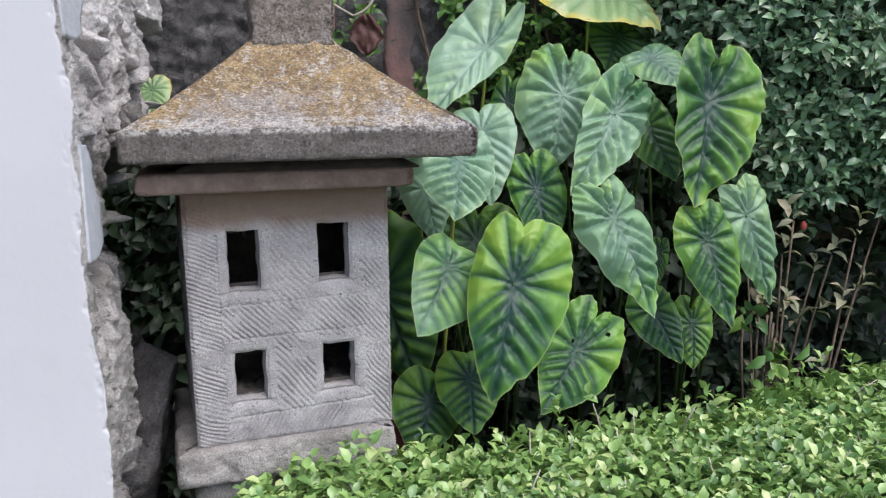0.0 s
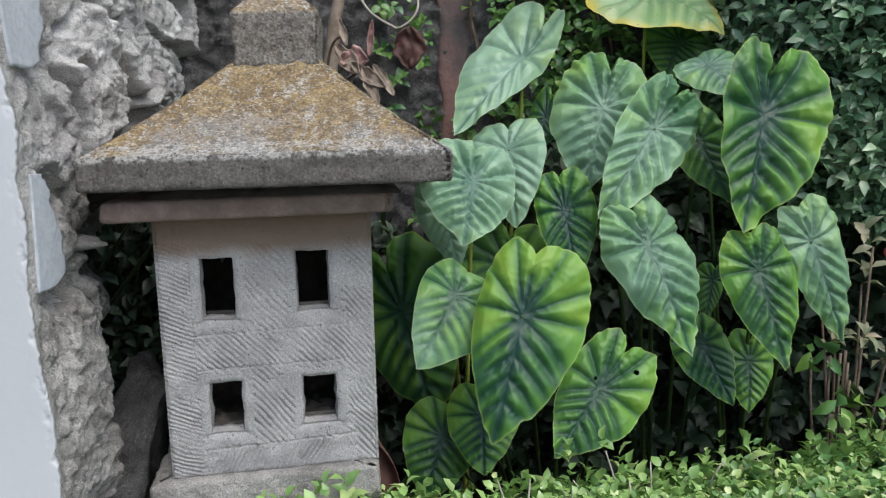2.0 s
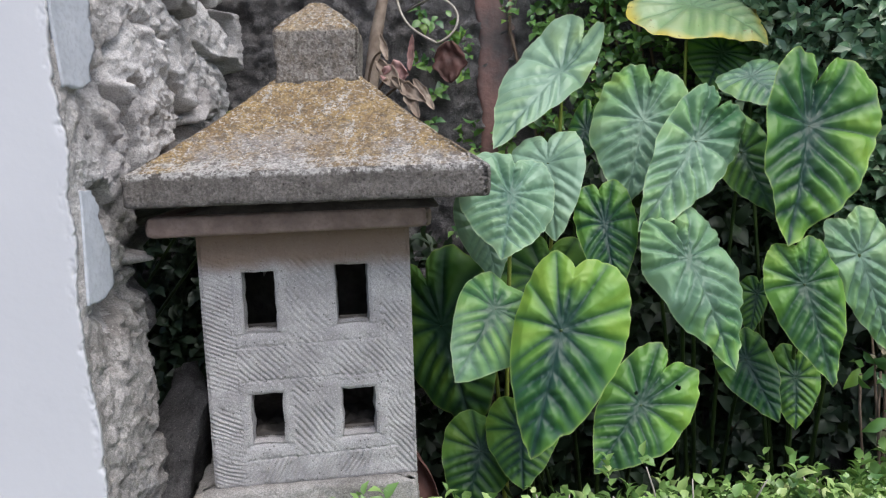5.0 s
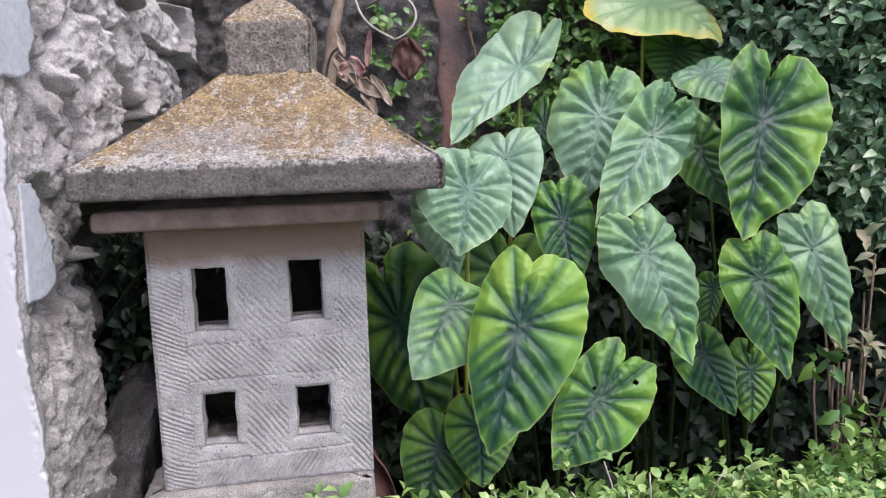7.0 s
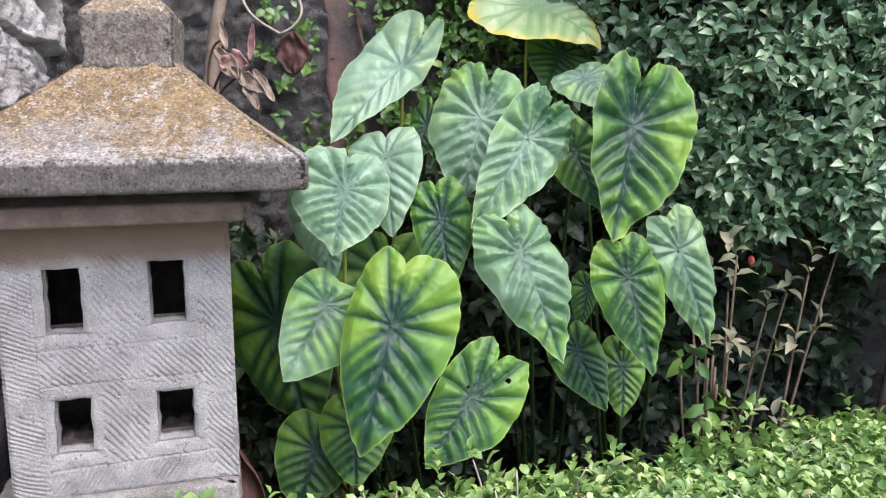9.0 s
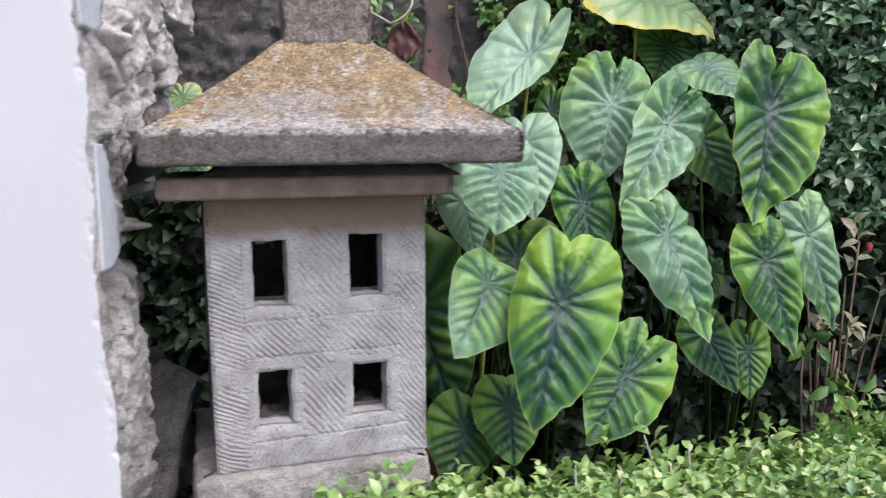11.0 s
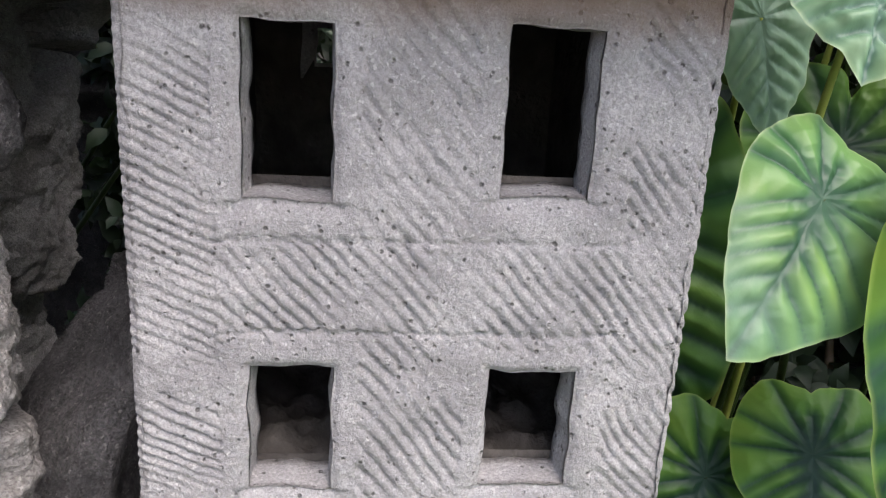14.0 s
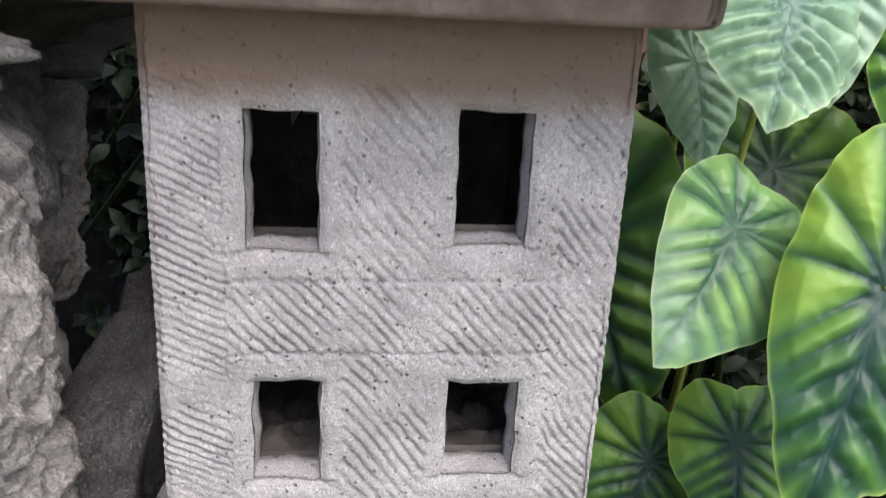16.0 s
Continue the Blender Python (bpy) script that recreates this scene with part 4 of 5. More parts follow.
def ear_leaf(plant, nav, tip, lft, rgt, top, material, seed, crinkle=1.0, base=None, bow=0.05, stalk=None, hole=(), sinus=0.64):
    """A blade by its navel, tip, two widest points and the top of its lobes, with its stalk."""
    nav, tip, lft, rgt, top = (np.array(p, float) for p in (nav, tip, lft, rgt, top))
    length = np.linalg.norm(tip - nav)
    y = (tip - nav) / length
    x = rgt - lft
    x -= y * (x @ y)
    x /= np.linalg.norm(x)
    nrm = np.cross(y, x)
    wl, wr = max(0.012, (nav - lft) @ x), max(0.012, (rgt - nav) @ x)
    zl, zr = (lft - nav) @ nrm, (rgt - nav) @ nrm
    lobe = max(0.02, -(top - nav) @ y)
    zt = (top - nav) @ nrm
    half = outline(112, sinus)
    edge = np.concatenate([half, (half * (-1, 1))[::-1][1:-1]])
    ne, nr = len(edge), 50
    rr = np.linspace(0.0, 1, nr) ** 0.85
    uv = (rr[:, None, None] * edge[None]).reshape(-1, 2)
    rad = np.repeat(rr, ne)
    px = np.where(uv[:, 0] < 0, uv[:, 0] * wl, uv[:, 0] * wr)
    py = np.where(uv[:, 1] > 0, uv[:, 1] * length, uv[:, 1] * lobe)
    # distance to the veins, in metres
    ax = np.abs(uv[:, 0])
    hw = np.where(uv[:, 0] < 0, wl, wr)
    dist = np.full(len(uv), 9.0)
    strong = np.zeros(len(uv))
    ll = np.where(uv[:, 1] > 0, length, lobe)
    for vx, vy, st in VEINS:
        e = np.hypot((ax - vx) * hw, (uv[:, 1] - vy) * ll)
        closer = e < dist
        dist = np.where(closer, e, dist)
        strong = np.where(closer, st, strong)
    size = (length + lobe + wl + wr) / 4
    q = dist / (0.075 * size)
    vein = strong * (0.5 * np.exp(-(dist / (0.060 * size)) ** 1.3) + 0.75 * np.exp(-(dist / (0.019 * size)) ** 2))
    core = np.exp(-((px / (0.26 * hw)) ** 2 + (py / (0.62 * ll)) ** 2))
    between = np.clip(dist / (0.15 * size), 0, 1)
    bulge = (1 - np.exp(-(q * 0.8) ** 1.1)) * 0.092 * size * crinkle
    bulge *= np.clip((1.05 - rad) * 4, 0.25, 1) * np.clip(rad * 2.2, 0.2, 1)
    p3 = np.stack([px, py, np.full(len(px), seed * 0.37)], 1)
    rough = np.array([noise.noise(Vector(p) * (4.5 / size)) for p in p3]) * 0.022 * size * crinkle
    wavy = np.array([noise.noise(Vector((p[0], p[1], p[2] + 5)) * (2.6 / size)) for p in p3]) * (0.03 + 0.05 * crinkle) * size * rad ** 2
    pucker = np.array([abs(noise.noise(Vector((p[0], p[1], p[2] + 9)) * (8 / size))) for p in p3]) * 0.030 * size * crinkle * (0.35 + 0.65 * np.exp(-(ax / 0.55) ** 2))
    z = bulge + rough + wavy - pucker * np.clip((1.02 - rad) * 6, 0, 1)
    z += np.where(uv[:, 0] < 0, zl, zr) * uv[:, 0] ** 2
    z += np.where(uv[:, 1] < 0, zt * uv[:, 1] ** 2, bow * size * np.sin(np.clip(uv[:, 1], 0, 1) * math.pi))
    z -= 0.05 * size * np.abs(uv[:, 0]) ** 2.5
    # frilled margin
    ang = np.tile(np.arange(ne), nr) * (2 * math.pi / ne)
    fr = np.array([noise.noise((math.cos(a) * 2.8, math.sin(a) * 2.8, seed)) for a in ang[:ne]])
    fr2 = np.array([noise.noise((math.cos(a) * 7, math.sin(a) * 7, seed + 3)) for a in ang[:ne]])
    scale = 1 + np.tile(fr * 0.055 + fr2 * 0.022 * crinkle, nr) * rad ** 3
    z = z + np.tile(fr2, nr) * 0.035 * size * crinkle * rad ** 5
    co = nav + np.outer(px * scale, x) + np.outer(py * scale, y) + np.outer(z, nrm)
    i = np.arange(nr * ne).reshape(nr, ne)
    j = np.roll(i, -1, axis=1)
    faces = np.stack([i[:-1], i[1:], j[1:], j[:-1]], -1).reshape(-1, 4)
    if hole:
        mid = uv[faces].mean(1)
        gone = np.zeros(len(faces), bool)
        for hx, hy, hr in hole:
            gone |= np.hypot(mid[:, 0] - hx, (mid[:, 1] - hy) * 1.3) < hr
        faces = faces[~gone]
    rim = np.clip((rad - 0.975) / 0.025, 0, 1)
    me = mesh_of("leaf_blade", co, faces, material, True, {"vein": vein, "core": core, "between": between, "margin": rad ** 3, "edge": rim * 0.55})
    b = np.array(base if base is not None else plant.location)
    p1 = nav - nrm * 0.10 * (length + 0.1) - UP * 0.05 + y * -0.02
    p2 = np.array([b[0] * 0.7 + nav[0] * 0.3, b[1] + 0.05, nav[2] * 0.5])
    pts = bezier(nav - nrm * 0.001, p1, p2, (b[0], b[1], -0.01), 22)
    v, f = tube(pts, [0.0026 + 0.0030 * (k / 21) for k in range(22)], 8)
    stem = part("leaf_stalk", mesh_of("leaf_stalk", v, f, stalk or STALK), plant)
    leaf = part("leaf_blade", me, stem)
    return leaf


def ear_plants():
    def plant(x, y, label):
        return thing("elephant_ear_plant", (x, y, 0), label, "plant", "elephant ear clump")

    a = plant(0.12, 1.66, "elephant ear plant with broad bright green drooping leaves")
    b = plant(0.34, 1.72, "elephant ear plant with puckered blue-green leaves")
    c = plant(0.52, 1.72, "tall elephant ear plant with large upright leaves")
    d = plant(-0.04, 1.68, "elephant ear plant partly hidden behind the lantern")
    e = plant(0.34, 1.86, "elephant ear plant with a yellowing top leaf")
    f = plant(-1.2, 1.72, "small elephant ear plant between walls and lantern")
    # navel, tip, left, right, top of the lobes
    ear_leaf(a, (0.104, 1.190, 1.001), (0.064, 1.134, 0.830), (0.028, 1.184, 0.964), (0.195, 1.210, 0.986), (0.119, 1.235, 1.101), EAR, 1, 1.0, sinus=0.82)
    ear_leaf(a, (0.006, 1.225, 1.023), (-0.044, 1.157, 0.929), (-0.062, 1.190, 1.010), (0.070, 1.245, 0.978), (0.030, 1.258, 1.050), EAR_PALE, 2, 0.7, sinus=0.88)
    ear_leaf(a, (0.213, 1.261, 0.874), (0.146, 1.200, 0.789), (0.152, 1.255, 0.888), (0.285, 1.270, 0.850), (0.256, 1.310, 0.945), EAR, 3, 1.2, sinus=0.72, hole=((0.42, -0.55, 0.06), (-0.25, -0.1, 0.05)))
    ear_leaf(a, (0.161, 1.386, 1.130), (0.181, 1.330, 1.020), (0.110, 1.400, 1.150), (0.214, 1.380, 1.120), (0.159, 1.410, 1.195), EAR, 4, 1.2, sinus=0.8)
    ear_leaf(a, (0.037, 1.250, 0.832), (0.043, 1.215, 0.750), (-0.018, 1.255, 0.822), (0.093, 1.260, 0.818), (0.034, 1.285, 0.872), EAR, 5, 0.8, sinus=0.85)
    ear_leaf(a, (-0.030, 1.275, 0.785), (-0.055, 1.245, 0.690), (-0.095, 1.265, 0.785), (0.030, 1.285, 0.780), (-0.025, 1.295, 0.838), EAR, 6, 0.8, sinus=0.85)
    ear_leaf(b, (0.286, 1.337, 1.080), (0.350, 1.310, 0.915), (0.218, 1.318, 1.070), (0.366, 1.395, 1.035), (0.262, 1.362, 1.150), EAR_PALE, 7, 1.75)
    ear_leaf(b, (0.303, 1.417, 1.256), (0.211, 1.331, 1.120), (0.221, 1.372, 1.235), (0.377, 1.440, 1.245), (0.345, 1.465, 1.335), EAR_PALE, 8, 1.75)
    ear_leaf(b, (0.225, 1.500, 1.292), (0.193, 1.440, 1.150), (0.136, 1.515, 1.285), (0.300, 1.530, 1.300), (0.240, 1.560, 1.385), EAR_PALE, 9, 1.75)
    ear_leaf(b, (0.386, 1.520, 1.234), (0.433, 1.480, 1.130), (0.340, 1.510, 1.210), (0.440, 1.500, 1.225), (0.389, 1.550, 1.300), EAR, 10, 1.0)
    ear_leaf(b, (0.387, 1.450, 0.895), (0.433, 1.420, 0.800), (0.335, 1.450, 0.890), (0.440, 1.450, 0.880), (0.375, 1.460, 0.940), EAR, 11, 1.0)
    ear_leaf(c, (0.471, 1.433, 1.273), (0.431, 1.378, 1.090), (0.397, 1.384, 1.262), (0.576, 1.440, 1.262), (0.490, 1.470, 1.385), EAR, 12, 1.35, sinus=0.58)
    ear_leaf(c, (0.459, 1.380, 1.034), (0.492, 1.340, 0.885), (0.403, 1.370, 1.020), (0.522, 1.385, 1.000), (0.462, 1.400, 1.102), EAR, 13, 1.3, sinus=0.85)
    ear_leaf(c, (0.554, 1.450, 1.068), (0.615, 1.475, 0.894), (0.497, 1.430, 1.075), (0.625, 1.486, 1.030), (0.548, 1.460, 1.142), EAR_PALE, 14, 1.3, sinus=0.85)
    ear_leaf(c, (0.468, 1.470, 0.860), (0.465, 1.450, 0.775), (0.425, 1.470, 0.865), (0.507, 1.470, 0.850), (0.470, 1.480, 0.915), EAR, 15, 1.0)
    ear_leaf(c, (0.410, 1.500, 0.995), (0.396, 1.480, 0.925), (0.380, 1.500, 0.995), (0.428, 1.500, 0.985), (0.408, 1.505, 1.025), EAR, 16, 0.8)
    ear_leaf(c, (0.412, 1.600, 1.365), (0.462, 1.545, 1.300), (0.350, 1.590, 1.355), (0.480, 1.610, 1.365), (0.420, 1.650, 1.395), EAR_PALE, 17, 1.0)
    ear_leaf(d, (0.025, 1.290, 1.184), (0.017, 1.232, 1.092), (-0.057, 1.262, 1.165), (0.086, 1.325, 1.160), (0.040, 1.340, 1.240), EAR_SHEEN, 18, 1.8, sinus=0.75, stalk=STALK_PALE, base=(-0.05, 1.44, 0))
    ear_leaf(d, (0.069, 1.430, 1.228), (0.085, 1.380, 1.100), (0.000, 1.440, 1.225), (0.135, 1.405, 1.195), (0.070, 1.480, 1.275), EAR_SHEEN, 19, 0.8)
    ear_leaf(d, (-0.034, 1.368, 1.135), (-0.012, 1.372, 1.035), (-0.072, 1.345, 1.130), (0.006, 1.400, 1.150), (-0.062, 1.360, 1.192), EAR_SHEEN, 20, 0.9, stalk=STALK_PALE)
    ear_leaf(d, (-0.111, 1.380, 0.960), (-0.045, 1.330, 0.790), (-0.205, 1.400, 0.950), (0.010, 1.355, 0.930), (-0.120, 1.420, 1.090), EAR, 21, 0.8)
    ear_leaf(d, (0.085, 1.540, 1.385), (-0.025, 1.430, 1.250), (-0.005, 1.560, 1.400), (0.088, 1.500, 1.322), (0.140, 1.570, 1.475), EAR_SHEEN, 22, 0.8, stalk=STALK_PALE)
    ear_leaf(d, (0.126, 1.570, 1.282), (0.104, 1.540, 1.215), (0.090, 1.575, 1.275), (0.165, 1.57, 1.285), (0.145, 1.585, 1.335), EAR, 23, 0.7)
    ear_leaf(d, (0.06, 1.46, 1.03), (0.05, 1.40, 0.93), (-0.03, 1.45, 1.02), (0.15, 1.46, 1.01), (0.06, 1.49, 1.10), EAR, 29, 0.7)
    ear_leaf(e, (0.320, 1.720, 1.510), (0.451, 1.675, 1.425), (0.215, 1.640, 1.475), (0.440, 1.810, 1.520), (0.270, 1.800, 1.570), EAR_YELLOW, 24, 0.6, bow=0.12, stalk=STALK_PALE)
    ear_leaf(e, (0.382, 1.760, 1.425), (0.350, 1.735, 1.350), (0.300, 1.750, 1.415), (0.470, 1.770, 1.420), (0.400, 1.800, 1.462), EAR, 25, 0.7)
    ear_leaf(f, (-0.578, 1.620, 1.322), (-0.566, 1.570, 1.245), (-0.620, 1.610, 1.312), (-0.540, 1.620, 1.312), (-0.582, 1.640, 1.352), EAR_YELLOW, 26, 0.8, base=(-1.5, 1.72, 0))
    ear_leaf(f, (-0.530, 1.520, 1.205), (-0.520, 1.460, 1.145), (-0.570, 1.510, 1.195), (-0.490, 1.520, 1.195), (-0.535, 1.540, 1.240), EAR, 27, 0.8, base=(-1.5, 1.72, 0))


ear_plants()


# ---- hedges and creepers ----
LEAF = np.array([(0, 0, 0), (-0.25, 0.28, 0.14), (0.25, 0.28, 0.11), (-0.26, 0.60, 0.10), (0.25, 0.63, 0.13), (0.02, 1, -0.20), (0, 0.3, 0.02), (0, 0.66, -0.01)])
LEAF_TRIS = np.array([(0, 6, 1), (0, 2, 6), (6, 7, 3), (6, 3, 1), (6, 2, 4), (6, 4, 7), (7, 5, 3), (7, 4, 5)])


def unit(v):
    return v / np.maximum(1e-9, np.linalg.norm(v, axis=-1, keepdims=True))


def leaf_cloud(name, base, along, facing, size, width, material, parent, label):
    """Many small folded leaves in one mesh: where each starts, which way it points and faces, how long it is."""
    y = unit(along)
    x = unit(np.cross(y, facing))
    z = np.cross(x, y)
    lx, ly, lz = LEAF[:, 0], LEAF[:, 1], LEAF[:, 2]
    s = size[:, None, None]
    co = base[:, None] + s * (x[:, None] * (lx[None, :, None] * width) + y[:, None] * ly[None, :, None] + z[:, None] * lz[None, :, None])
    n = len(base)
    faces = (LEAF_TRIS[None] + (np.arange(n) * 8)[:, None, None]).reshape(-1, 3)
    ob = part(name, mesh_of(name, co.reshape(-1, 3), faces, material), parent, label)
    return tagged(ob, kind="stuff")


def sprigs(rng, at, out, leaves, reach, size, spread=0.9):
    """Leaves in pairs along short shoots: base, direction, facing and length of each."""
    n = len(at)
    out = unit(out + rng.normal(0, 0.35, (n, 3)))
    k = np.linspace(0.05, 1, leaves)
    bend = rng.normal(0, 0.25, (n, 3))
    base = at[:, None] + (out[:, None] * k[None, :, None] + bend[:, None] * (k ** 2)[None, :, None] * 0.5) * reach[:, None, None]
    side = unit(np.cross(out, rng.normal(0, 1, (n, 3))))
    other = np.cross(out, side)
    turn = (np.arange(leaves) * 2.4)[None, :] + rng.uniform(0, 6.28, n)[:, None]
    radial = side[:, None] * np.cos(turn)[..., None] + other[:, None] * np.sin(turn)[..., None]
    along = unit(radial * spread + out[:, None] * (0.45 + 0.5 * k[None, :, None]) + rng.normal(0, 0.22, (n, leaves, 3)))
    face = unit(out[:, None] * 1.0 - radial * 0.4 + UP * 0.6 + rng.normal(0, 0.3, (n, leaves, 3)))
    ln = size * rng.uniform(0.55, 1.15, (n, leaves)) * (1 - 0.25 * k[None] ** 3)
    return base.reshape(-1, 3), along.reshape(-1, 3), face.reshape(-1, 3), ln.reshape(-1)


BACK_X = np.array([-0.30, -0.22, -0.12, 0.03, 0.20, 0.37, 0.60, 0.82, 1.30, 2.40])
BACK_Y = np.array([0.90, 0.95, 1.035, 1.065, 1.16, 1.20, 1.305, 1.42, 1.66, 2.15])


def low_hedge():
    rng = np.random.RandomState(7)
    hedge = thing("low_hedge", (0.4, 0.9, 0), "low clipped hedge of small glossy yellow-green leaves", "hedge")

    def top(x, y):
        w = np.array([noise.noise((a * 5.5, b * 5.5, 0.0)) for a, b in zip(x, y)])
        return 0.787 + 0.018 * w + 0.01 * np.clip((x - 0.4), 0, 1) + 0.016 * np.clip(-x / 0.15, 0, 1)

    # added inner mass, coloured dark for shade, that hides the ground
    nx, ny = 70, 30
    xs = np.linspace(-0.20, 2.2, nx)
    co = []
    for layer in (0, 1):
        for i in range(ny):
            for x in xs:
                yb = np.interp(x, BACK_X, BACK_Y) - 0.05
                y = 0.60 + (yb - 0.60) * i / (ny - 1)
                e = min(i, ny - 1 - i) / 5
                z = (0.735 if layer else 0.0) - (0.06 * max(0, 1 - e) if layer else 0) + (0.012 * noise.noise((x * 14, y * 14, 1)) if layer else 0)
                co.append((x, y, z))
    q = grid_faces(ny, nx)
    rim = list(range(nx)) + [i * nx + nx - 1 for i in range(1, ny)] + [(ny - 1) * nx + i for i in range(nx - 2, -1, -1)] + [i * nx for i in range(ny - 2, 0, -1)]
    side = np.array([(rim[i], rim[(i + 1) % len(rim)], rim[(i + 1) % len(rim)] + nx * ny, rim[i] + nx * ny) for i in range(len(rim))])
    part("inner_mass", mesh_of("inner_mass", co, np.concatenate([q[:, ::-1], q + nx * ny, side]), HEDGE_CORE), hedge, "added solid core, coloured dark for the shade inside the hedge")
    at, out = [], []
    for n, lo, hi in ((7000, -0.24, 0.95), (900, 0.95, 2.2)):
        x = rng.uniform(lo, hi, n)
        f = rng.uniform(0, 1, n)
        yb = np.interp(x, BACK_X, BACK_Y)
        y = 0.58 + (yb - 0.58) * f
        left = (x < -0.17) & (y < 0.86)
        z = top(x, y) - 0.035 - 0.03 * rng.uniform(0, 1, n) ** 2
        rimdrop = np.clip((f - 0.93) / 0.07, 0, 1)
        z -= 0.022 * rimdrop * rng.uniform(0.1, 1.6, n)
        o = np.stack([np.zeros(n), 0.6 * rimdrop, np.ones(n)], 1)
        at.append(np.stack([x, y, z], 1)[~left])
        out.append(o[~left])
    # back and left flanks
    n = 1900
    x = rng.uniform(-0.22, 1.4, n)
    yb = np.interp(x, BACK_X, BACK_Y)
    at.append(np.stack([x, yb - 0.015, rng.uniform(0.5, 0.78, n)], 1))
    out.append(np.stack([rng.normal(0, 0.2, n), np.ones(n), np.full(n, 0.5)], 1))
    n = 500
    y = rng.uniform(0.58, 0.95, n)
    at.append(np.stack([np.full(n, -0.185), y, rng.uniform(0.45, 0.77, n)], 1))
    out.append(np.stack([-np.ones(n), rng.normal(0, 0.2, n), np.full(n, 0.5)], 1))
    at, out = np.concatenate(at), np.concatenate(out)
    b, a, f, s = sprigs(rng, at, out, 8, rng.uniform(0.022, 0.050, len(at)), 0.0245)
    leaf_cloud("foliage", b, a, f, s, 1.15, HEDGE_LOW, hedge, "small oval leaves in dense shoots")
    # long shoots that stand above the clipped top
    shoots = ((-0.195, 0.955, 0.80), (-0.12, 0.985, 0.83), (-0.10, 1.01, 0.845), (0.02, 1.06, 0.82), (0.17, 1.15, 0.835), (0.265, 1.17, 0.835), (0.40, 1.19, 0.825), (0.56, 1.27, 0.83), (-0.21, 0.90, 0.80), (0.72, 1.36, 0.84), (-0.05, 1.02, 0.815), (0.62, 1.33, 0.85), (-0.16, 0.95, 0.83), (-0.135, 0.965, 0.84), (-0.175, 0.93, 0.825), (-0.15, 0.91, 0.825), (-0.11, 0.94, 0.835), (-0.19, 0.91, 0.815))
    at = np.array([(x, y, z - 0.06) for x, y, z in shoots])
    b, a, f, s = sprigs(rng, at, np.tile(UP, (len(at), 1)), 9, np.full(len(at), 0.065), 0.028)
    leaf_cloud("fresh_shoot", b, a, f, s, 1.05, HEDGE_LOW, hedge, "taller fresh shoots above the clipped top")
    # bare clipped twigs
    v, fc = [], []
    for _ in range(240):
        x = rng.uniform(-0.15, 1.0)
        y = rng.uniform(0.7, np.interp(x, BACK_X, BACK_Y))
        z = 0.755
        d = unit(rng.normal(0, 1, 3) + UP * 1.1) * rng.uniform(0.03, 0.075)
        p = [(x, y, z), (x + d[0] * 0.5, y + d[1] * 0.5, z + d[2] * 0.6), (x + d[0], y + d[1], z + d[2])]
        tv, tf = tube(p, [0.0017, 0.0014, 0.0009], 5)
        fc += [tuple(q + len(v) for q in one) for one in tf]
        v += tv
    tagged(part("clipped_twig", mesh_of("clipped_twig", v, fc, PALETWIG), hedge, "bleached cut twig ends"), kind="stuff")


def back_hedge():
    rng = np.random.RandomState(11)
    hedge = thing("back_hedge", (1.2, 1.8, 0), "tall dense dark green hedge with small glossy leaves", "hedge")
    n = 5200
    x = np.concatenate([rng.uniform(0.40, 1.25, 4300), rng.uniform(1.25, 2.4, 900)])
    z = rng.uniform(0.86, 2.1, n)
    wav = np.array([noise.noise((a * 5, c * 5, 2)) for a, c in zip(x, z)])
    y = 1.66 - 0.10 * np.clip((x - 0.5) / 0.3, 0, 1) + 0.045 * wav + 0.06 * rng.uniform(0, 1, n) ** 2
    y += np.clip(0.6 - x, 0, 1) * 0.9
    low = np.array([1.08 + 0.10 * noise.noise((a * 6, 0, 7)) - 0.45 * max(0, a - 0.85) for a in x])
    ok = z > low
    at = np.stack([x, y, z], 1)[ok]
    out = np.tile(np.array([-0.1, -1.0, 0.45]), (len(at), 1))
    b, a, f, s = sprigs(rng, at, out, 8, rng.uniform(0.035, 0.085, len(at)), 0.038)
    leaf_cloud("foliage", b, a, f, s, 0.9, HEDGE_BACK, hedge, "dark oval leaves in loose shoots")
    # added core behind the leaves, its dark colour stands for inner shade
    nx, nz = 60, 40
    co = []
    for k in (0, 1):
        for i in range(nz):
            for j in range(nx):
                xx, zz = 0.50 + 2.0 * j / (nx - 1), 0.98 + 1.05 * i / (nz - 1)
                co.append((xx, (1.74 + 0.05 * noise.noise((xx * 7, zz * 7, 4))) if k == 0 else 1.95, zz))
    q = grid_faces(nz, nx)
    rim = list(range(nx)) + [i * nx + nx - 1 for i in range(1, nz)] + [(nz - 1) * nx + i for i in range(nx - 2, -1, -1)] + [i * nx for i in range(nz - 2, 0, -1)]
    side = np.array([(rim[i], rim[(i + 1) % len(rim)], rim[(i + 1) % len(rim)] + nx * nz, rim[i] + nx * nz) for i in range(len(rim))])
    part("inner_mass", mesh_of("inner_mass", co, np.concatenate([q, q[:, ::-1] + nx * nz, side[:, ::-1]]), HEDGE_CORE), hedge, "added solid core, coloured dark for the shade inside the hedge")
    for k in range(7):
        xx = 0.62 + 0.22 * k + rng.uniform(-0.05, 0.05)
        v, f = tube([(xx, 1.80, 0), (xx + rng.uniform(-0.03, 0.03), 1.79, 0.5), (xx + rng.uniform(-0.06, 0.06), 1.78, 1.05)], [0.014, 0.011, 0.008], 7)
        part("stem", mesh_of("stem", v, f, TWIG), hedge)


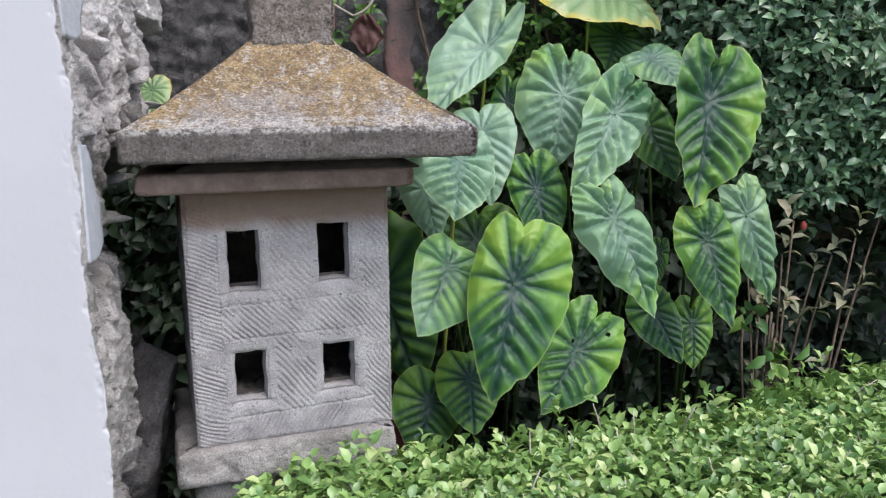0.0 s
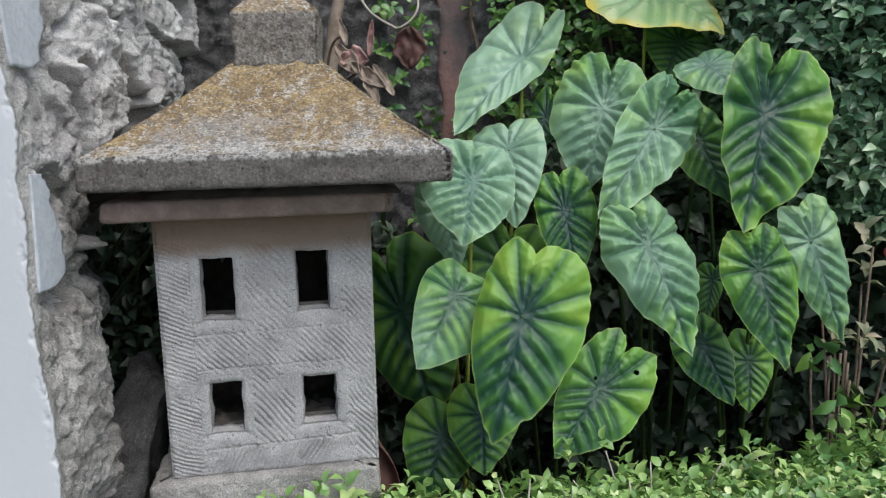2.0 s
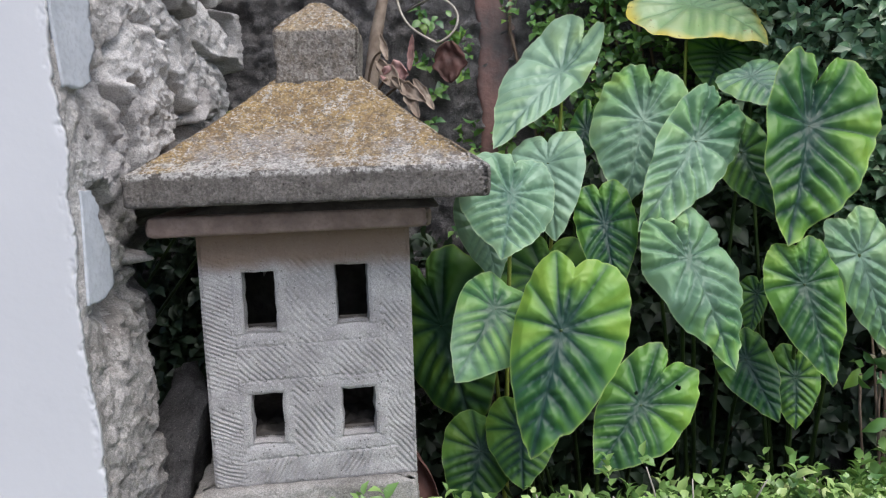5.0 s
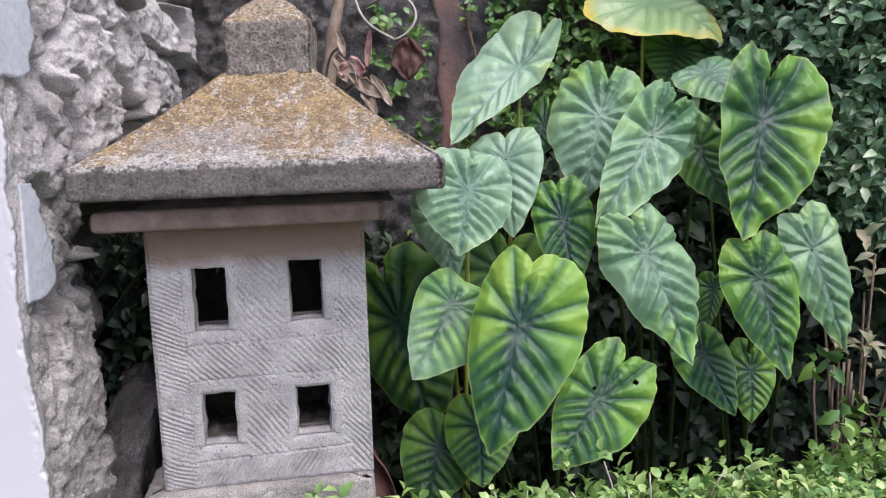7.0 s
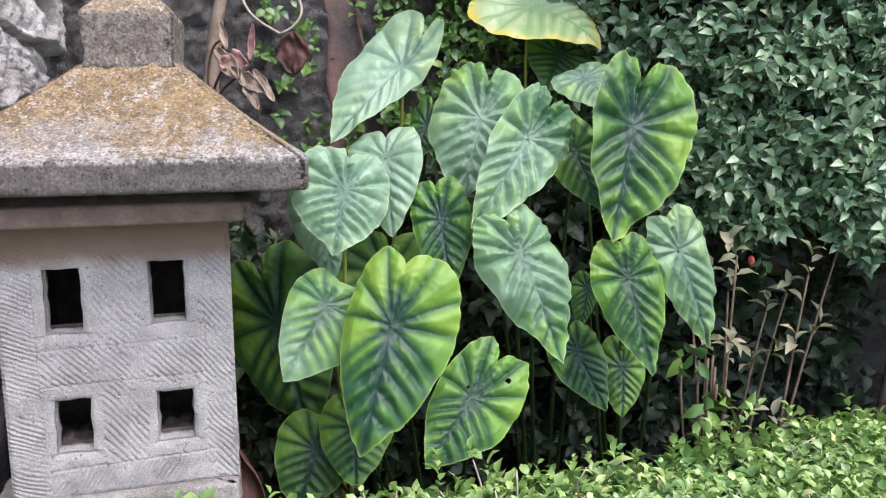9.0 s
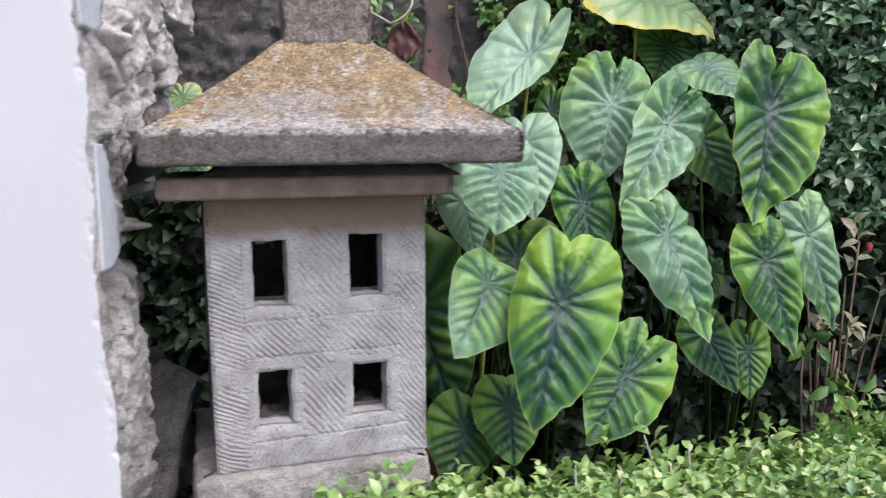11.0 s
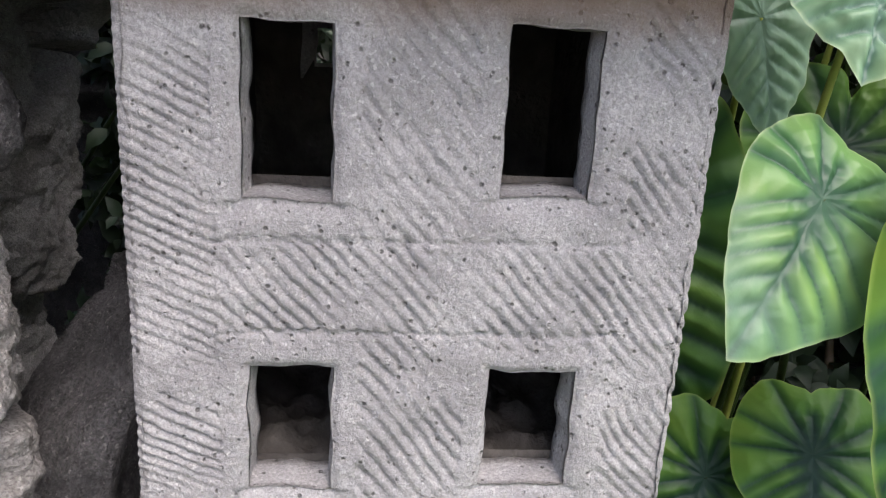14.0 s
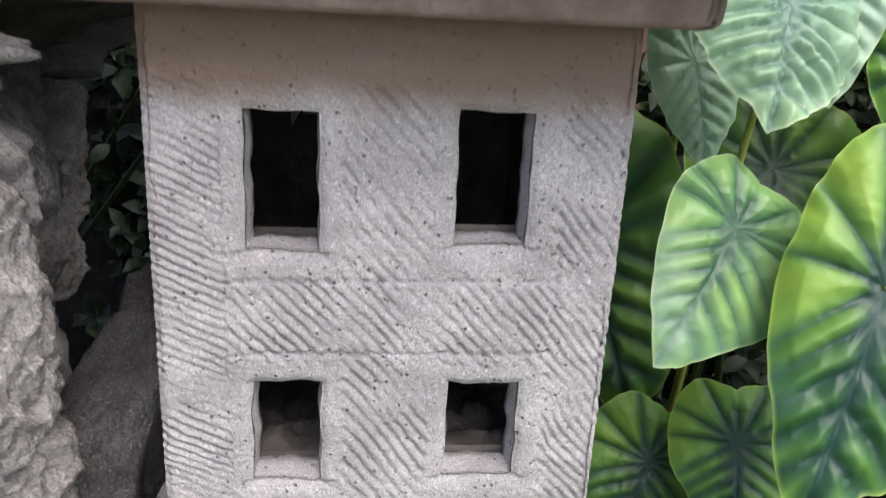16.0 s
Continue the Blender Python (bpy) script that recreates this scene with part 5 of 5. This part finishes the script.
def creeper():
    rng = np.random.RandomState(5)
    vine = thing("wall_creeper", (0.2, 1.9, 0), "leafy green creeper climbing the dark wall", "climbing plant")
    ats, outs = [], []
    for _ in range(2400):
        s = rng.uniform(0.40, 1.5)
        z = rng.uniform(0.95, 2.0)
        dens = 0.15 + 0.9 * np.clip((s - 0.62) / 0.2, 0, 1) + 0.55 * noise.noise((s * 7, z * 7, 3))
        if 0.56 < s < 0.68 and z > 1.36:
            dens -= 0.25
        if s < 0.56 and (z < 1.34 or noise.noise((s * 12, z * 12, 6)) < -0.1):
            dens = 0.06
        if rng.uniform() > dens:
            continue
        p = BACK + BU * s - BV * rng.uniform(0.012, 0.05 + 0.09 * np.clip((s - 0.65) / 0.4, 0, 1))
        ats.append((p[0], p[1], z))
        outs.append(-BV * 0.9 + UP * 0.25)
    b, a, f, s = sprigs(rng, np.array(ats), np.array(outs), 5, rng.uniform(0.02, 0.06, len(ats)), 0.031)
    leaf_cloud("foliage", b, a, f, s, 1.15, IVY, vine, "heart-shaped green creeper leaves")
    for k in range(9):
        s0 = rng.uniform(0.62, 1.15)
        p = [BACK + BU * (s0 + rng.uniform(-0.03, 0.03) * i) - BV * (0.02 + 0.01 * (i % 2)) + UP * (0.38 * i) for i in range(6)]
        v, fc = tube(p, [0.006, 0.005, 0.005, 0.004, 0.004, 0.003], 6)
        part("stem", mesh_of("stem", v, fc, TWIG), vine)


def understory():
    """Added foliage, near black for shade, filling the bed between wall and large leaves."""
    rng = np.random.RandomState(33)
    bush = thing("shade_bush", (0.2, 1.78, 0), "added bush filling the bed behind, coloured dark for shade", "shrub")
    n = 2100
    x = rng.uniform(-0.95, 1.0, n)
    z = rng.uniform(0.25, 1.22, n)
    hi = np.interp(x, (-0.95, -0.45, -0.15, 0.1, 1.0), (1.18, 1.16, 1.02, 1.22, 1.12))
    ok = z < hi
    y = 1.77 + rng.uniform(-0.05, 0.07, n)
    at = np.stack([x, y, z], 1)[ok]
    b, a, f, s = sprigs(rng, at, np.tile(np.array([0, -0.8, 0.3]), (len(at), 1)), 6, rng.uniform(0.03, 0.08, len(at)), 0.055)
    leaf_cloud("foliage", b, a, f, s, 1.0, SHADE, bush, "green leaves coloured near black for deep shade")
    for k in range(12):
        xx = -0.42 + 0.12 * k
        v, fc = tube([(xx, 1.78, 0), (xx + rng.uniform(-0.03, 0.03), 1.77, 0.4), (xx + rng.uniform(-0.05, 0.05), 1.76, 0.85)], [0.01, 0.008, 0.005], 6)
        part("stem", mesh_of("stem", v, fc, TWIG), bush)


low_hedge()
back_hedge()
creeper()
understory()


# ---- small dry things ----
def loose_leaf(name, nav, tip, wide, material, label, category, curl=0.3, seed=0.0, face=(0, -1, 0.2)):
    nav, tip = np.array(nav, float), np.array(tip, float)
    y = tip - nav
    ln = np.linalg.norm(y)
    y /= ln
    x = unit(np.cross(y, np.array(face, float)))
    n = np.cross(x, y)
    rows, cols = 22, 13
    co = []
    for i in range(rows):
        t = i / (rows - 1)
        w = wide * math.sin(math.pi * min(1, t * 0.94 + 0.05)) ** 0.75 * (1 + 0.35 * noise.noise((t * 6, seed, 2)))
        for j in range(cols):
            c = 2 * j / (cols - 1) - 1
            a = c * curl * 2.2
            px = (math.sin(a) / (curl * 2.2) if curl else c) * w
            pz = (1 - math.cos(a)) / max(0.05, curl * 2.2) * w + ln * curl * 0.5 * t * t + 0.45 * wide * noise.noise((t * 4, c * 2.2, seed))
            p = nav + y * (ln * t) + x * px + n * pz
            co.append(p)
    me = mesh_of(name, np.array(co), grid_faces(rows, cols), material)
    ob = new(name, me)
    s = ob.modifiers.new("thick", "SOLIDIFY")
    s.thickness = 0.0008
    return tagged(ob, label, category)


def dry_things():
    rng = np.random.RandomState(21)
    # looping bare vine with a hanging red-brown leaf
    vine = thing("dry_vine", (-0.2, 1.86, 1.5), "pale looping bare vine with a red-brown leaf", "vine")
    v, f = tube(bezier((-0.30, 1.86, 1.70), (-0.295, 1.80, 1.52), (-0.24, 1.75, 1.51), (-0.185, 1.75, 1.475), 18), 0.0028, 6)
    part("stem", mesh_of("stem", v, f, PALETWIG), vine)
    v, f = tube(bezier((-0.185, 1.75, 1.475), (-0.13, 1.75, 1.49), (-0.115, 1.75, 1.55), (-0.20, 1.80, 1.58), 18) + [Vector((-0.27, 1.84, 1.56))], 0.0026, 6)
    part("stem", mesh_of("stem", v, f, PALETWIG), vine)
    leaf = loose_leaf("hanging_leaf", (-0.160, 1.75, 1.478), (-0.156, 1.745, 1.392), 0.034, BROWNLEAF, "", "", 0.06, 3)
    under(leaf, vine)
    leaf["label"] = "red-brown heart-shaped leaf"
    # dead stalk and curled dead leaves behind the roof
    stalk = thing("dead_stalk", (-0.35, 1.80, 0), "dead beige leaf stalk with curled dry leaves", "dead plant")
    v, f = tube([(-0.36, 1.80, 0), (-0.365, 1.80, 0.8), (-0.352, 1.80, 1.38), (-0.33, 1.79, 1.50), (-0.305, 1.79, 1.60), (-0.30, 1.79, 1.75)], [0.02, 0.018, 0.017, 0.014, 0.011, 0.008], 9)
    part("stalk", mesh_of("stalk", v, f, DRYLEAF), stalk)
    for nav, tip, w, m, c in (
        ((-0.285, 1.68, 1.41), (-0.225, 1.67, 1.405), 0.028, PINKLEAF, 0.25), ((-0.228, 1.68, 1.415), (-0.218, 1.70, 1.475), 0.013, PINKLEAF, 0.9),
        ((-0.30, 1.70, 1.44), (-0.235, 1.66, 1.37), 0.020, DRYLEAF, 0.4), ((-0.26, 1.66, 1.40), (-0.175, 1.63, 1.34), 0.016, DRYLEAF, 0.5),
        ((-0.235, 1.65, 1.39), (-0.19, 1.62, 1.31), 0.014, DRYLEAF, 0.45), ((-0.21, 1.64, 1.395), (-0.165, 1.63, 1.33), 0.011, DRYLEAF, 0.4),
        ((-0.305, 1.74, 1.50), (-0.275, 1.72, 1.43), 0.012, DRYLEAF, 0.8),
    ):
        one = loose_leaf("dry_leaf", nav, tip, w, m, "", "", c, nav[0] * 9)
        under(one, stalk)
    for p0, p1 in (((-0.36, 1.8, 1.2), (-0.27, 1.66, 1.40)), ((-0.36, 1.8, 1.25), (-0.22, 1.64, 1.39)), ((-0.35, 1.8, 1.3), (-0.30, 1.72, 1.46))):
        v, f = tube(bezier(p0, (p0[0], p0[1] - 0.05, p0[2] + 0.1), (p1[0] - 0.03, p1[1] + 0.03, p1[2]), p1, 10), 0.0028, 6)
        part("twig", mesh_of("twig", v, f, TWIG), stalk)
    # brown dead leaf beside the base
    loose_leaf("dead_leaf", (-0.115, 1.15, 0.84), (-0.06, 1.155, 0.70), 0.035, BROWNLEAF, "curled brown dead leaf beside the lantern base", "dead leaf", 0.7, 2)
    # leggy shrub with faded leaves
    shrub = thing("leggy_shrub", (0.70, 1.60, 0), "leggy shrub with bare brown stems and faded leaves", "shrub")
    tips = []
    for k in range(8):
        x0, x1 = 0.69 + rng.uniform(-0.05, 0.05), 0.70 + rng.uniform(-0.11, 0.16)
        zt = rng.uniform(0.92, 1.10)
        y0 = 1.60 + rng.uniform(-0.05, 0.04)
        pts = bezier((x0, y0, 0), (x0, y0, 0.4), (x0 * 0.6 + x1 * 0.4, y0 - 0.02, 0.7), (x1, y0 - 0.04, zt), 14)
        v, f = tube(pts, [0.0055 - 0.0035 * i / 13 for i in range(14)], 6)
        part("stem", mesh_of("stem", v, f, TWIG), shrub)
        tips += [pts[-1], pts[-3]] + ([pts[-5]] if k % 3 == 0 else [])
    at = np.array([tuple(p) for p in tips])
    b, a, f, s = sprigs(rng, at, np.tile(np.array([0.1, -0.4, 0.8]), (len(at), 1)), 5, rng.uniform(0.02, 0.05, len(at)), 0.042, 1.2)
    leaf_cloud("foliage", b, a, f, s, 0.75, PALELEAF, shrub, "pale faded beige-green leaves")
    at = np.array([(0.60 + rng.uniform(-0.05, 0.06), 1.50 + rng.uniform(-0.05, 0.05), rng.uniform(0.78, 0.90)) for _ in range(6)])
    b, a, f, s = sprigs(rng, at, np.tile(np.array([0, -0.5, -0.6]), (len(at), 1)), 4, rng.uniform(0.02, 0.05, len(at)), 0.05, 1.0)
    leaf_cloud("lower_leaves", b, a, f, s, 0.8, IVY, shrub, "green lower leaves hanging down")
    for k in range(6):
        x1, z1 = 0.60 + rng.uniform(-0.05, 0.06), rng.uniform(0.80, 0.9)
        v, f = tube(bezier((0.67, 1.6, 0), (0.66, 1.58, 0.4), (x1, 1.53, 0.7), (x1, 1.50, z1), 10), 0.0025, 6)
        part("stem", mesh_of("stem", v, f, TWIG), shrub)
    # small red bud
    bm = bmesh.new()
    bmesh.ops.create_uvsphere(bm, u_segments=12, v_segments=8, radius=0.006)
    for q in bm.verts:
        q.co = (q.co.x + 0.705, q.co.y + 1.55, q.co.z * 1.5 + 1.035)
    me = bpy.data.meshes.new("bud")
    bm.to_mesh(me), bm.free()
    me.materials.append(plain("red_bud", (0.35, 0.05, 0.04), (0.5, 0.12, 0.1), 60, 0.6))
    part("bud", me, shrub, "small red flower bud")


dry_things()
